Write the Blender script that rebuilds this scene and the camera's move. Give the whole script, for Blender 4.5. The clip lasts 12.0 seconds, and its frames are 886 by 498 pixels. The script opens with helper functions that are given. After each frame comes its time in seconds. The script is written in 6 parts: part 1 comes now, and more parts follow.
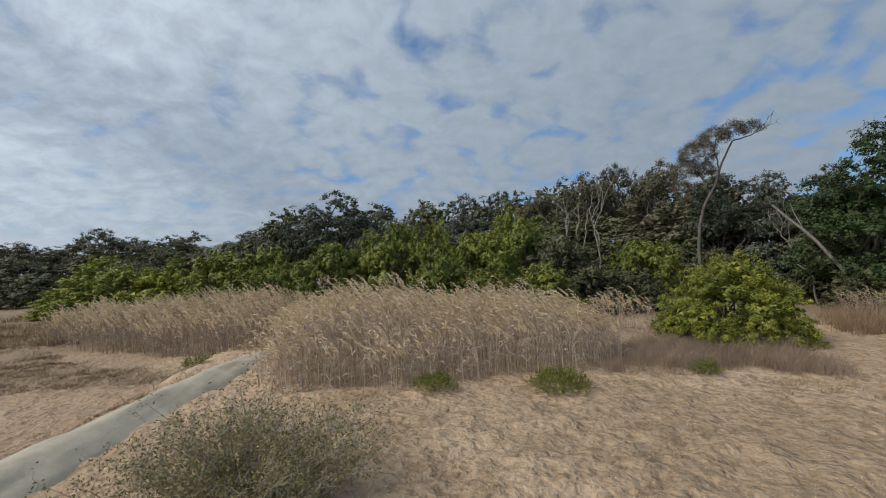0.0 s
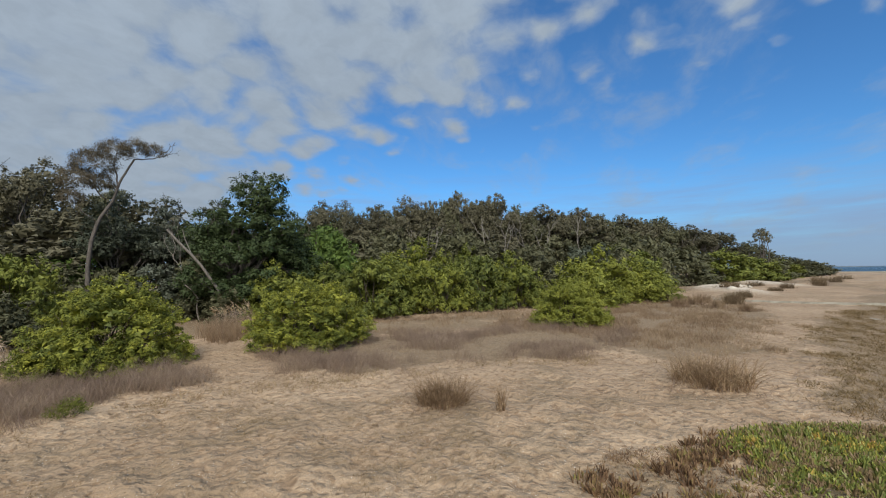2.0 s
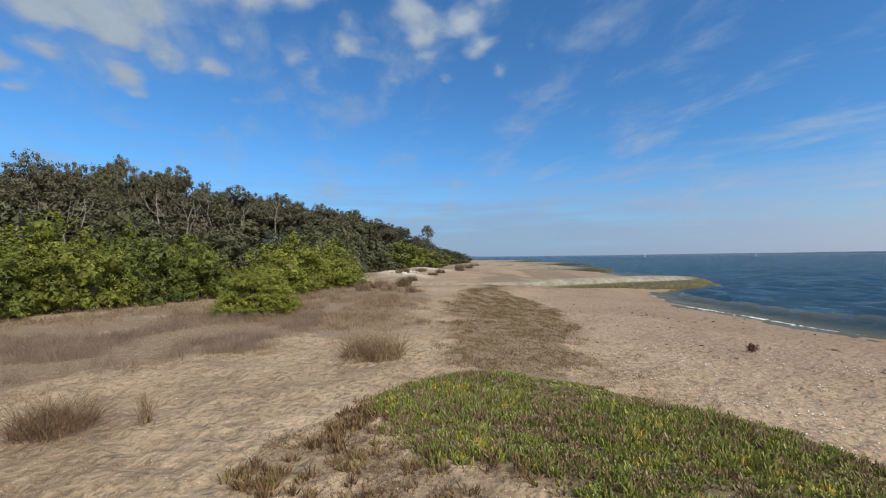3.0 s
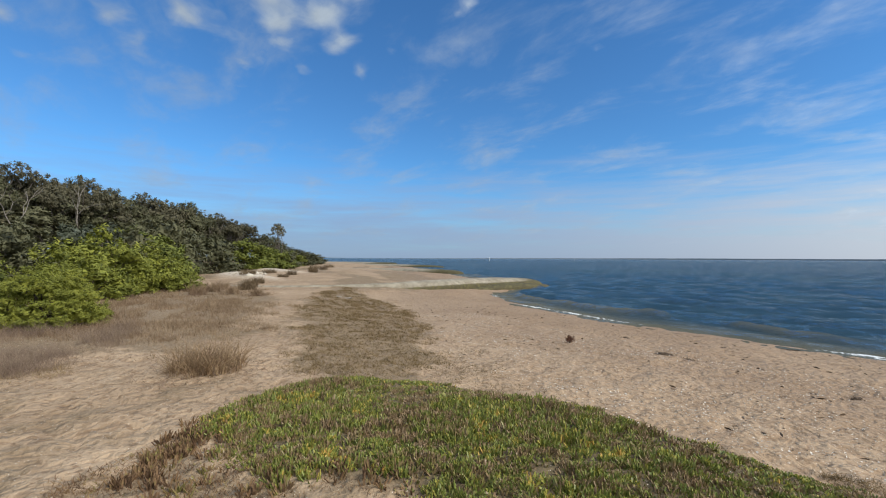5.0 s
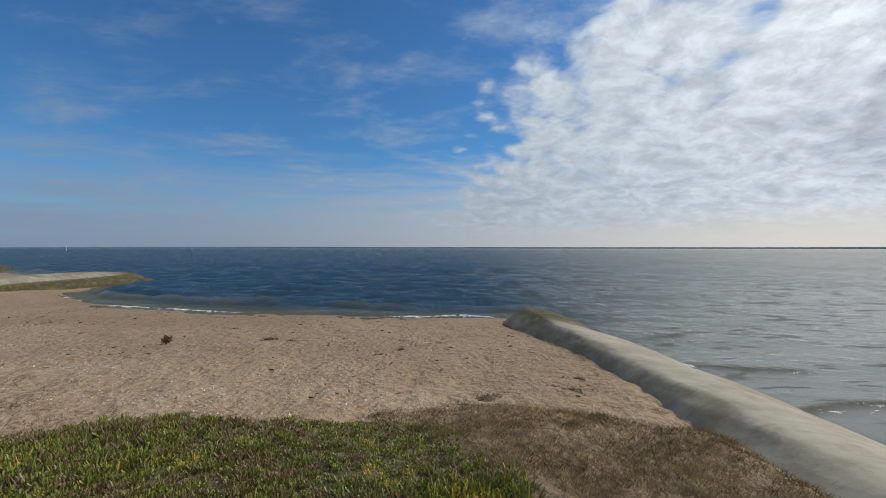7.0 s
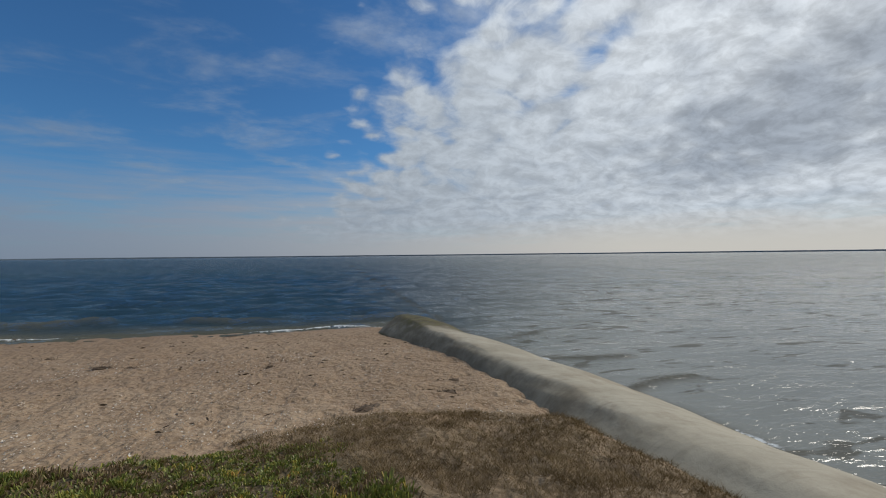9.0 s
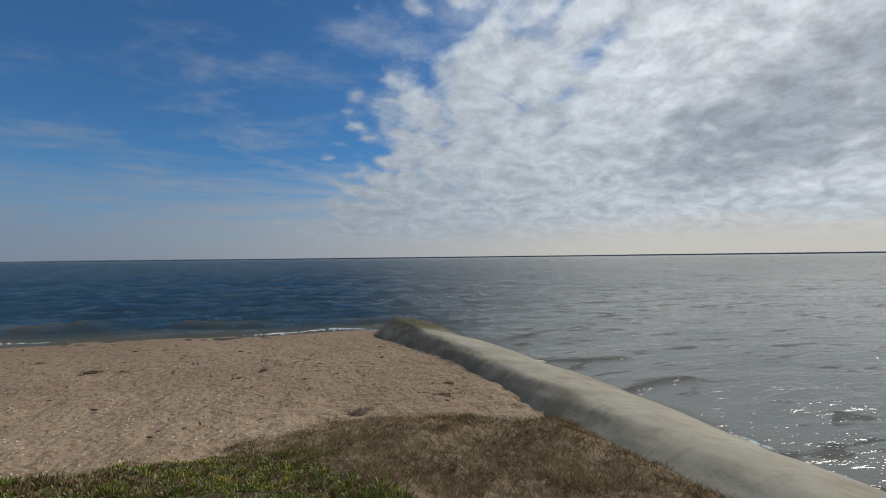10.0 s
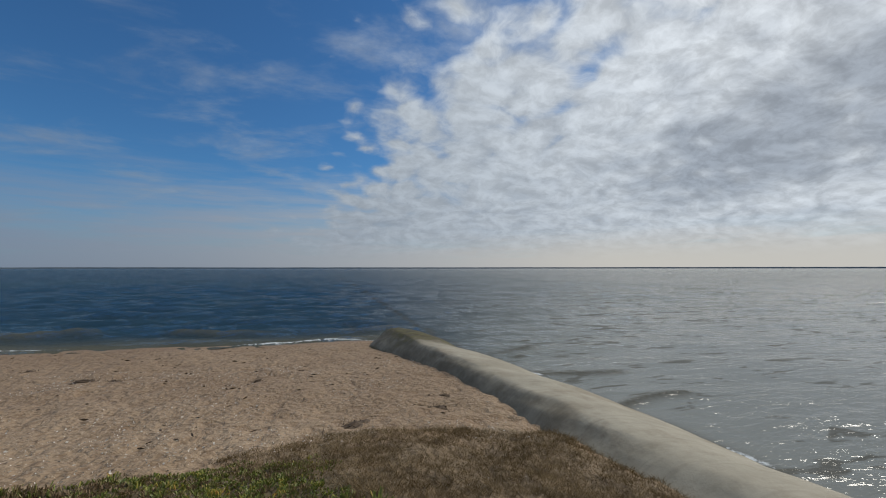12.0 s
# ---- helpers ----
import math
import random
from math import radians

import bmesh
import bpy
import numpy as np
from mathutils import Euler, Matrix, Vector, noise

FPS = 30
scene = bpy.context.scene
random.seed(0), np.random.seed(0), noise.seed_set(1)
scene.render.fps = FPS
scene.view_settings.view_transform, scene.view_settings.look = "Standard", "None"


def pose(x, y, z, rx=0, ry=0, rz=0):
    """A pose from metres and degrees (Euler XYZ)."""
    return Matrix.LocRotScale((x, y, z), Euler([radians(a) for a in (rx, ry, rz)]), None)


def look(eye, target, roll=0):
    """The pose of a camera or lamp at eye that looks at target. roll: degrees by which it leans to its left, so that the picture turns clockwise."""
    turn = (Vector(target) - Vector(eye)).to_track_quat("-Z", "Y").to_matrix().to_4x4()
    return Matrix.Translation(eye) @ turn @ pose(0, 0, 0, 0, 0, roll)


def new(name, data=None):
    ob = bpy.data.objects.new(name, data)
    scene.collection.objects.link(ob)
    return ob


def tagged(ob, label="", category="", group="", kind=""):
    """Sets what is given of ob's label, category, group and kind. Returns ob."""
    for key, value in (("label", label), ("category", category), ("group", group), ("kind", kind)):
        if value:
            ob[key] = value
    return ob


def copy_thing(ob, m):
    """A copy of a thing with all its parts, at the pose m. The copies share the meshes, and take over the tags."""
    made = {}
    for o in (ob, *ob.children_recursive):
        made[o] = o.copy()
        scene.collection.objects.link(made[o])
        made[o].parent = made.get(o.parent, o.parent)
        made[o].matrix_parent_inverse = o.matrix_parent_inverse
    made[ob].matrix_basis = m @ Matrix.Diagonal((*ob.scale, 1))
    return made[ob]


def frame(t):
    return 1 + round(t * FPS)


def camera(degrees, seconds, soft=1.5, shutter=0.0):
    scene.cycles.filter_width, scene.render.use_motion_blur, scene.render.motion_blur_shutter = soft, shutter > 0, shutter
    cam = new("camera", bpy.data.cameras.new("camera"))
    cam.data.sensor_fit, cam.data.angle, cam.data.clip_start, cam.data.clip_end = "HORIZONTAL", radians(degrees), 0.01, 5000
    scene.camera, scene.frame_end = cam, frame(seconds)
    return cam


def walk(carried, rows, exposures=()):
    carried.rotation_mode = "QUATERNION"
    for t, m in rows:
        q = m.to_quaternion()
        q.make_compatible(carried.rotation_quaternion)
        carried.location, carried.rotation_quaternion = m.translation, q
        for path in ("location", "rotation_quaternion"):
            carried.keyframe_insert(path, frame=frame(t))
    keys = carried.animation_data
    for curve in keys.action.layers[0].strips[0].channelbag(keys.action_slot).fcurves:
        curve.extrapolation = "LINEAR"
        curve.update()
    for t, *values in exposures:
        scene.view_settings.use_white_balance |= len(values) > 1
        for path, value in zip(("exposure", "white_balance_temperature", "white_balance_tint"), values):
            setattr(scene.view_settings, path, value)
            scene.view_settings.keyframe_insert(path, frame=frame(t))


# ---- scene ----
# ---- camera ----
cam = camera(92.9, 12.0, soft=1.1)
PATH = [
    (0.0, pose(-0.160, 0.425, 1.691, 92.35, 1.17, -0.00)),
    (0.5, pose(-0.067, 0.420, 1.712, 92.40, 1.27, -18.43)),
    (1.0, pose(0.026, 0.431, 1.705, 92.71, 1.48, -35.05)),
    (1.5, pose(0.096, 0.389, 1.735, 93.35, 1.07, -54.24)),
    (2.0, pose(0.095, 0.375, 1.734, 93.46, 1.11, -70.82)),
    (2.5, pose(0.128, 0.249, 1.732, 92.65, 0.98, -90.97)),
    (3.0, pose(0.151, 0.056, 1.730, 91.11, 0.60, -109.96)),
    (3.5, pose(0.161, 0.000, 1.737, 90.50, -0.27, -124.78)),
    (3.7, pose(0.142, 0.043, 1.773, 90.55, -0.46, -127.63)),
    (5.3, pose(0.188, 0.012, 1.738, 91.29, -0.26, -129.30)),
    (5.5, pose(0.195, 0.009, 1.735, 91.39, -0.23, -129.62)),
    (6.0, pose(0.184, -0.045, 1.719, 90.98, -0.57, -143.04)),
    (6.5, pose(0.039, -0.194, 1.720, 90.43, -0.68, -158.12)),
    (7.0, pose(-0.102, -0.242, 1.748, 89.87, -0.06, -177.34)),
    (7.5, pose(-0.085, -0.247, 1.754, 89.80, -0.07, -188.51)),
    (7.7, pose(-0.083, -0.228, 1.752, 89.97, 0.05, -189.90)),
    (9.3, pose(-0.089, -0.229, 1.750, 91.02, 0.66, -194.39)),
    (9.5, pose(-0.102, -0.250, 1.749, 91.10, 0.73, -194.32)),
    (10.0, pose(-0.102, -0.237, 1.756, 91.18, 0.66, -194.78)),
    (10.5, pose(-0.091, -0.229, 1.750, 91.37, -0.15, -195.16)),
    (11.0, pose(-0.086, -0.221, 1.771, 91.86, 0.02, -195.24)),
    (11.5, pose(-0.083, -0.222, 1.767, 92.40, 0.02, -195.29)),
    (12.0, pose(-0.085, -0.230, 1.767, 92.62, 0.03, -195.27)),
]
EXPOSURES = [(0.0, -0.31), (0.8, -0.18), (1.8, -0.15), (2.8, -0.08), (5.7, -0.04), (6.5, -0.29), (7.2, -0.70), (7.7, -0.84), (12.0, -0.91)]
walk(cam, PATH, EXPOSURES)

# ---- world, sun ----
SUN_AZ, SUN_EL = 112.0, 40.0     # degrees; azimuth counted from +y towards -x
sun_vec = Vector((-math.sin(radians(SUN_AZ)) * math.cos(radians(SUN_EL)),
                  math.cos(radians(SUN_AZ)) * math.cos(radians(SUN_EL)), math.sin(radians(SUN_EL))))
SKY, CLOUD = 0.120, 0.70


class Tree:
    """Short hand for node trees: call it with a node type, properties and inputs."""

    def __init__(self, nt):
        self.nt = nt
        nt.nodes.clear()

    def __call__(self, kind, props=None, out=0, **inputs):
        n = self.nt.nodes.new(kind)
        props = props or {}
        if "operation" in props:
            n.operation = props["operation"]
        if "use_clamp" in props:
            n.use_clamp = props["use_clamp"]
        if "feature" in props:
            n.feature = props["feature"]
        if "attribute_name" in props:
            n.attribute_name = props["attribute_name"]
        for key, value in inputs.items():
            name = key.replace("_", " ")
            sock = n.inputs[int(key[1:])] if key[0] == "i" and key[1:].isdigit() else n.inputs[name]
            if isinstance(value, bpy.types.NodeSocket):
                self.nt.links.new(value, sock)
            else:
                sock.default_value = value
        return n.outputs[out] if n.outputs else None

    def math(self, op, a, b=0.0, c=0.0, clamp=False):
        return self("ShaderNodeMath", {"operation": op, "use_clamp": clamp}, i0=a, i1=b, i2=c)

    def mix(self, fac, a, b, blend="MIX"):
        n = self.nt.nodes.new("ShaderNodeMix")
        n.data_type, n.blend_type = "RGBA", blend
        for sock, value in ((n.inputs["Factor"], fac), (n.inputs[6], a), (n.inputs[7], b)):
            if isinstance(value, bpy.types.NodeSocket):
                self.nt.links.new(value, sock)
            else:
                sock.default_value = value
        return n.outputs[2]

    def ramp(self, fac, lo, hi, smooth=True):
        n = self.nt.nodes.new("ShaderNodeMapRange")
        n.interpolation_type = "SMOOTHSTEP" if smooth else "LINEAR"
        for sock, value in ((n.inputs[0], fac), (n.inputs[1], lo), (n.inputs[2], hi)):
            if isinstance(value, bpy.types.NodeSocket):
                self.nt.links.new(value, sock)
            else:
                sock.default_value = value
        return n.outputs[0]

    def noise(self, vec, scale, detail=3.0, rough=0.55, dist=0.0, out=0):
        return self("ShaderNodeTexNoise", out=out, Vector=vec, Scale=scale, Detail=detail, Roughness=rough, Distortion=dist)


def rgb(r, g, b):
    return (r, g, b, 1.0)


world = bpy.data.worlds.new("world")
scene.world = world
world.use_nodes = True
w = Tree(world.node_tree)
direction = w("ShaderNodeTexCoord", out=0)
split = world.node_tree.nodes.new("ShaderNodeSeparateXYZ")
world.node_tree.links.new(direction, split.inputs[0])
dx, dy, dz = split.outputs
up = w.math("ADD", w.math("MAXIMUM", dz, 0.0), 0.18)
px, py = w.math("DIVIDE", dx, up), w.math("DIVIDE", dy, up)
deck = w("ShaderNodeCombineXYZ", X=px, Y=py, Z=0.0)
low_up = w.math("ADD", w.math("MAXIMUM", dz, 0.0), 0.36)
cells = w("ShaderNodeCombineXYZ", X=w.math("MULTIPLY", w.math("DIVIDE", dx, low_up), 1.32), Y=w.math("MULTIPLY", w.math("DIVIDE", dy, low_up), 1.32), Z=0.0)
sky_node = world.node_tree.nodes.new("ShaderNodeTexSky")
sky_node.sky_type, sky_node.sun_disc = "NISHITA", False
sky_node.sun_elevation, sky_node.sun_rotation = radians(SUN_EL), radians(-SUN_AZ)
sky_node.air_density, sky_node.dust_density, sky_node.ozone_density = 1.0, 0.4, 3.0
sky = sky_node.outputs[0]
blue = w.mix(1.0, sky, rgb(0.49 * SKY, 0.94 * SKY, 1.29 * SKY), "MULTIPLY")
# the edge of the cloud deck: open sky to the south-east
edge_a = w.math("SUBTRACT", w.math("SUBTRACT", px, w.math("MULTIPLY", py, 0.36)), 1.82)
edge_b = w.math("ADD", w.math("MULTIPLY_ADD", py, 0.276, px), 0.52)
edge_c = w.math("SUBTRACT", w.math("MULTIPLY_ADD", px, 0.205, w.math("MULTIPLY", py, -1.0)), 1.19)
edge = w.math("MINIMUM", w.math("MAXIMUM", edge_a, edge_c), edge_b)
wobble = w.math("MULTIPLY", w.math("SUBTRACT", w.noise(deck, 1.3, 5.0, 0.6), 0.5), 1.5)
cover = w.math("SUBTRACT", 1.0, w.ramp(w.math("ADD", edge, wobble), -1.0, 0.5))
bend = w.noise(cells, 2.6, 4.0, out=1)
warp = w("ShaderNodeVectorMath", {"operation": "MULTIPLY_ADD"}, i0=bend, i1=(0.24, 0.24, 0.0), i2=cells)
cell = w("ShaderNodeTexVoronoi", {"feature": "SMOOTH_F1"}, Vector=warp, Scale=8.0, Smoothness=0.6)
fine = w.noise(warp, 11.0, 7.0, 0.62)
broad = w.noise(deck, 2.0, 4.0, 0.6)
puff = w.math("SUBTRACT", 1.0, w.math("MULTIPLY", cell, 1.1), clamp=True)
mass = w.math("ADD", w.math("MULTIPLY", puff, 0.62), w.math("MULTIPLY", fine, 0.30))
mass = w.math("ADD", mass, w.math("MULTIPLY", broad, 0.45))
facing = w("ShaderNodeVectorMath", {"operation": "DOT_PRODUCT"}, out=1, i0=direction, i1=tuple(sun_vec))
glow = w.math("POWER", w.math("MAXIMUM", w.math("MULTIPLY_ADD", facing, 0.5, 0.5), 0.0), 3.0)
alpha = w.ramp(w.math("ADD", mass, w.math("MULTIPLY", cover, w.math("MULTIPLY_ADD", glow, 0.30, 0.85))), 1.08, 1.52)
# long thin wisps in the open part
streak = w("ShaderNodeMapping", Vector=deck, Rotation=(0, 0, radians(-35)), Scale=(1.2, 2.0, 1))
wisp = w.math("MULTIPLY", w.ramp(w.noise(streak, 1.5, 7.0, 0.60, 0.3), 0.47, 0.80), 0.6)
alpha = w.math("MAXIMUM", alpha, wisp)
# haze and low bank near the horizon
veil = w.noise(w("ShaderNodeCombineXYZ", X=w.math("MULTIPLY", dx, 2.0), Y=w.math("MULTIPLY", dy, 2.0), Z=w.math("MULTIPLY", dz, 22.0)), 2.0, 5.0, 0.6)
low = w.math("SUBTRACT", 1.0, w.ramp(w.math("MULTIPLY_ADD", w.math("SUBTRACT", veil, 0.5), -0.22, dz), 0.02, 0.24))
bank = w.math("MULTIPLY", low, w.math("MULTIPLY_ADD", glow, 0.4, 0.80), clamp=True)
# the heavier grey bar of cloud towards the sun
bar = w.math("DIVIDE", w.math("ADD", w.math("SUBTRACT", px, w.math("MULTIPLY", py, 0.22)), 1.62), 0.42)
bar = w.math("POWER", 2.718, w.math("MULTIPLY", w.math("MULTIPLY", bar, bar), -1.0))
bar = w.math("MULTIPLY", bar, w.ramp(py, -2.7, -1.9))
thick = w.math("ADD", w.math("MULTIPLY", w.noise(deck, 1.7, 6.0, 0.62), 0.62), w.math("MULTIPLY", w.math("SUBTRACT", 1.0, puff), 0.30))
thick = w.ramp(w.math("MULTIPLY_ADD", bar, 0.34, thick), 0.36, 0.84)
bright = w.math("MULTIPLY", w.math("MULTIPLY_ADD", glow, 1.20, 0.68), w.math("MULTIPLY_ADD", w.math("MULTIPLY", w.ramp(fine, 0.30, 0.70), w.math("MULTIPLY_ADD", glow, 0.34, 0.10)), 1.0, w.math("MULTIPLY_ADD", glow, -0.13, 0.95)))
cloud = w.mix(1.0, w.mix(thick, w.mix(glow, rgb(0.74, 0.90, 1.09), rgb(0.99, 1.05, 1.11)), w.mix(glow, rgb(0.63, 0.78, 0.98), rgb(0.48, 0.53, 0.60))),
              w("ShaderNodeCombineXYZ", X=w.math("MULTIPLY", bright, CLOUD), Y=w.math("MULTIPLY", bright, CLOUD),
                Z=w.math("MULTIPLY", bright, CLOUD)), "MULTIPLY")
haze = w.mix(w.math("MULTIPLY", glow, 1.7, clamp=True), rgb(0.265, 0.345, 0.545), rgb(1.02, 1.00, 0.93))
air = w.mix(bank, blue, haze)
both = w.mix(w.math("MULTIPLY", alpha, w.ramp(dz, 0.01, w.math("MULTIPLY_ADD", glow, 0.08, 0.06))), air, cloud)
back = w("ShaderNodeBackground", Color=both, Strength=1.0)
w("ShaderNodeOutputWorld", Surface=back)

lamp = bpy.data.lights.new("sun", "SUN")
lamp.energy, lamp.angle, lamp.color = 3.3, radians(20.0), (1.0, 0.94, 0.84)
new("sun", lamp).matrix_world = look(sun_vec * 60, (0, 0, 0))


# ---- materials ----
def material(name):
    m = bpy.data.materials.new(name)
    m.use_nodes = True
    return m, Tree(m.node_tree)


def finish(t, shader, displacement=None):
    if displacement is None:
        t("ShaderNodeOutputMaterial", Surface=shader)
    else:
        t("ShaderNodeOutputMaterial", Surface=shader, Displacement=displacement)


def leaf_material(name, colours, rough=0.62, shine=0.22, through_light=0.14, patch=0.6, mottle=1.0):
    """Leaves: colours vary leaf by leaf and in broad patches; some light passes through."""
    m, t = material(name)
    geo = t.nt.nodes.new("ShaderNodeNewGeometry")
    pos = geo.outputs["Position"]
    info = t("ShaderNodeObjectInfo", out=5)
    rnd = geo.outputs["Random Per Island"]
    big = t.noise(pos, patch, 3.0)
    clump = t.noise(pos, patch * 6.0, 2.0)
    v = t.math("ADD", t.math("MULTIPLY_ADD", rnd, 0.40 * mottle, 0.20 - 0.20 * mottle), t.math("MULTIPLY_ADD", big, 1.1 * mottle, 0.03 - 0.58 * mottle))
    v = t.math("ADD", v, t.math("MULTIPLY_ADD", t.ramp(clump, 0.30, 0.70), 0.62 * mottle, 0.24 - 0.31 * mottle))
    v = t.math("ADD", v, t.math("MULTIPLY_ADD", info, 0.3, -0.15), clamp=True)
    ramp = t.nt.nodes.new("ShaderNodeValToRGB")
    t.nt.links.new(v, ramp.inputs[0])
    els = ramp.color_ramp.elements
    els[0].color, els[1].color = rgb(*colours[0]), rgb(*colours[-1])
    for k, c in enumerate(colours[1:-1]):
        els.new((k + 1) / (len(colours) - 1)).color = rgb(*c)
    grain = t.noise(pos, 60.0, 2.0)
    col = t.mix(t.math("MULTIPLY", grain, 0.35), ramp.outputs[0], rgb(*[c * 0.55 for c in colours[0]]))
    p = t("ShaderNodeBsdfPrincipled", Base_Color=col, Roughness=rough, Specular_IOR_Level=shine)
    tr = t("ShaderNodeBsdfTranslucent", Color=t.mix(1.0, col, rgb(1.0, 1.0, 0.7), "MULTIPLY"))
    finish(t, t("ShaderNodeMixShader", i0=through_light, i1=p, i2=tr))
    return m


M_TEATREE = leaf_material("teatree_leaves", [(0.048, 0.046, 0.027), (0.135, 0.124, 0.075), (0.26, 0.236, 0.152)], mottle=0.5)
M_BANKSIA = leaf_material("banksia_leaves", [(0.040, 0.048, 0.030), (0.085, 0.098, 0.064), (0.24, 0.26, 0.215)], mottle=0.5)
M_DARK = leaf_material("dark_leaves", [(0.031, 0.048, 0.017), (0.066, 0.094, 0.034), (0.132, 0.168, 0.066)], mottle=0.5)
M_ACACIA = leaf_material("acacia_leaves", [(0.048, 0.064, 0.016), (0.158, 0.178, 0.033), (0.29, 0.305, 0.050), (0.44, 0.42, 0.068)], mottle=0.5)
M_WATTLE = leaf_material("deep_green_leaves", [(0.037, 0.053, 0.016), (0.115, 0.138, 0.031), (0.230, 0.253, 0.049), (0.391, 0.391, 0.069)], mottle=0.5)
M_YELLOW = leaf_material("yellow_leaves", [(0.041, 0.056, 0.015), (0.144, 0.168, 0.029), (0.317, 0.323, 0.049), (0.560, 0.555, 0.073)], mottle=0.75)
M_EMERALD = leaf_material("fern_green_leaves", [(0.070, 0.120, 0.028), (0.145, 0.215, 0.046), (0.24, 0.32, 0.075)], mottle=0.5)
M_OLIVE = leaf_material("olive_scrub_leaves", [(0.070, 0.072, 0.036), (0.130, 0.130, 0.070), (0.21, 0.20, 0.12)], mottle=0.5)
M_SCRUBBY = leaf_material("dry_brown_leaves", [(0.085, 0.070, 0.045), (0.15, 0.125, 0.085), (0.22, 0.19, 0.13)], mottle=0.5)
M_SALT = leaf_material("saltbush_leaves", [(0.105, 0.095, 0.030), (0.24, 0.215, 0.075), (0.46, 0.41, 0.25)], patch=3.0)
M_TUFT = leaf_material("green_tuft_leaves", [(0.080, 0.095, 0.018), (0.17, 0.185, 0.034), (0.27, 0.27, 0.06)], patch=4.0)
M_REED = leaf_material("dry_reed", [(0.24, 0.178, 0.145), (0.46, 0.365, 0.295), (0.67, 0.555, 0.45)], 0.7, 0.2, 0.25, 1.2)
M_PLUME = leaf_material("reed_plume", [(0.46, 0.34, 0.225), (0.66, 0.51, 0.35), (0.80, 0.65, 0.47)], 0.8, 0.1, 0.35, 1.0)
M_SEDGE = leaf_material("dry_sedge", [(0.175, 0.125, 0.102), (0.29, 0.212, 0.165), (0.41, 0.315, 0.225)], 0.75, 0.15, 0.25, 0.7)
M_GOLD = leaf_material("golden_grass", [(0.22, 0.148, 0.098), (0.33, 0.236, 0.155), (0.46, 0.35, 0.24)], 0.75, 0.15, 0.25, 0.5)
M_MAT = leaf_material("mat_grass", [(0.125, 0.090, 0.044), (0.225, 0.158, 0.082), (0.33, 0.235, 0.130)], 0.8, 0.1, 0.2, 1.1)
M_BROWN = leaf_material("brown_grass", [(0.18, 0.125, 0.068), (0.31, 0.225, 0.13), (0.45, 0.345, 0.21)], 0.8, 0.1, 0.2, 1.6)
M_CLUMP = leaf_material("clump_grass", [(0.15, 0.10, 0.058), (0.31, 0.205, 0.125), (0.56, 0.42, 0.265)], 0.75, 0.15, 0.25, 3.0)
M_TUSSOCK = leaf_material("dark_tussock_grass", [(0.10, 0.072, 0.045), (0.18, 0.128, 0.078), (0.28, 0.205, 0.125)], 0.75, 0.15, 0.25, 2.0)
M_PIG = leaf_material("pigface_leaves", [(0.30, 0.21, 0.12), (0.28, 0.250, 0.080), (0.165, 0.225, 0.047), (0.28, 0.325, 0.064), (0.48, 0.42, 0.085), (0.72, 0.44, 0.12)], 0.45, 0.40, 0.14, 1.1, 1.25)
M_WEED = leaf_material("beach_weed", [(0.11, 0.05, 0.035), (0.19, 0.085, 0.055), (0.24, 0.14, 0.07)], patch=8.0)


def bark_material(name, dark, light):
    m, t = material(name)
    pos = t("ShaderNodeTexCoord", out=3)
    stretch = t("ShaderNodeMapping", Vector=pos, Scale=(9, 9, 1.6))
    a = t.noise(stretch, 2.5, 6.0, 0.65)
    b = t.noise(pos, 1.3, 3.0)
    col = t.mix(t.ramp(t.math("ADD", t.math("MULTIPLY", a, 0.7), t.math("MULTIPLY", b, 0.4)), 0.35, 0.75), rgb(*dark), rgb(*light))
    bump = t("ShaderNodeBump", Strength=0.6, Distance=0.03, Height=a)
    finish(t, t("ShaderNodeBsdfPrincipled", Base_Color=col, Roughness=0.85, Normal=bump))
    return m


M_BARK = bark_material("grey_bark", (0.045, 0.037, 0.031), (0.15, 0.13, 0.11))
M_DEAD = bark_material("bleached_wood", (0.13, 0.115, 0.098), (0.33, 0.30, 0.26))
M_PALETWIG = bark_material("pale_twig", (0.22, 0.18, 0.13), (0.44, 0.385, 0.30))
M_GREYWOOD = bark_material("weathered_wood", (0.085, 0.075, 0.062), (0.23, 0.205, 0.175))
M_TWIG = bark_material("brown_twig", (0.060, 0.046, 0.032), (0.13, 0.105, 0.075))


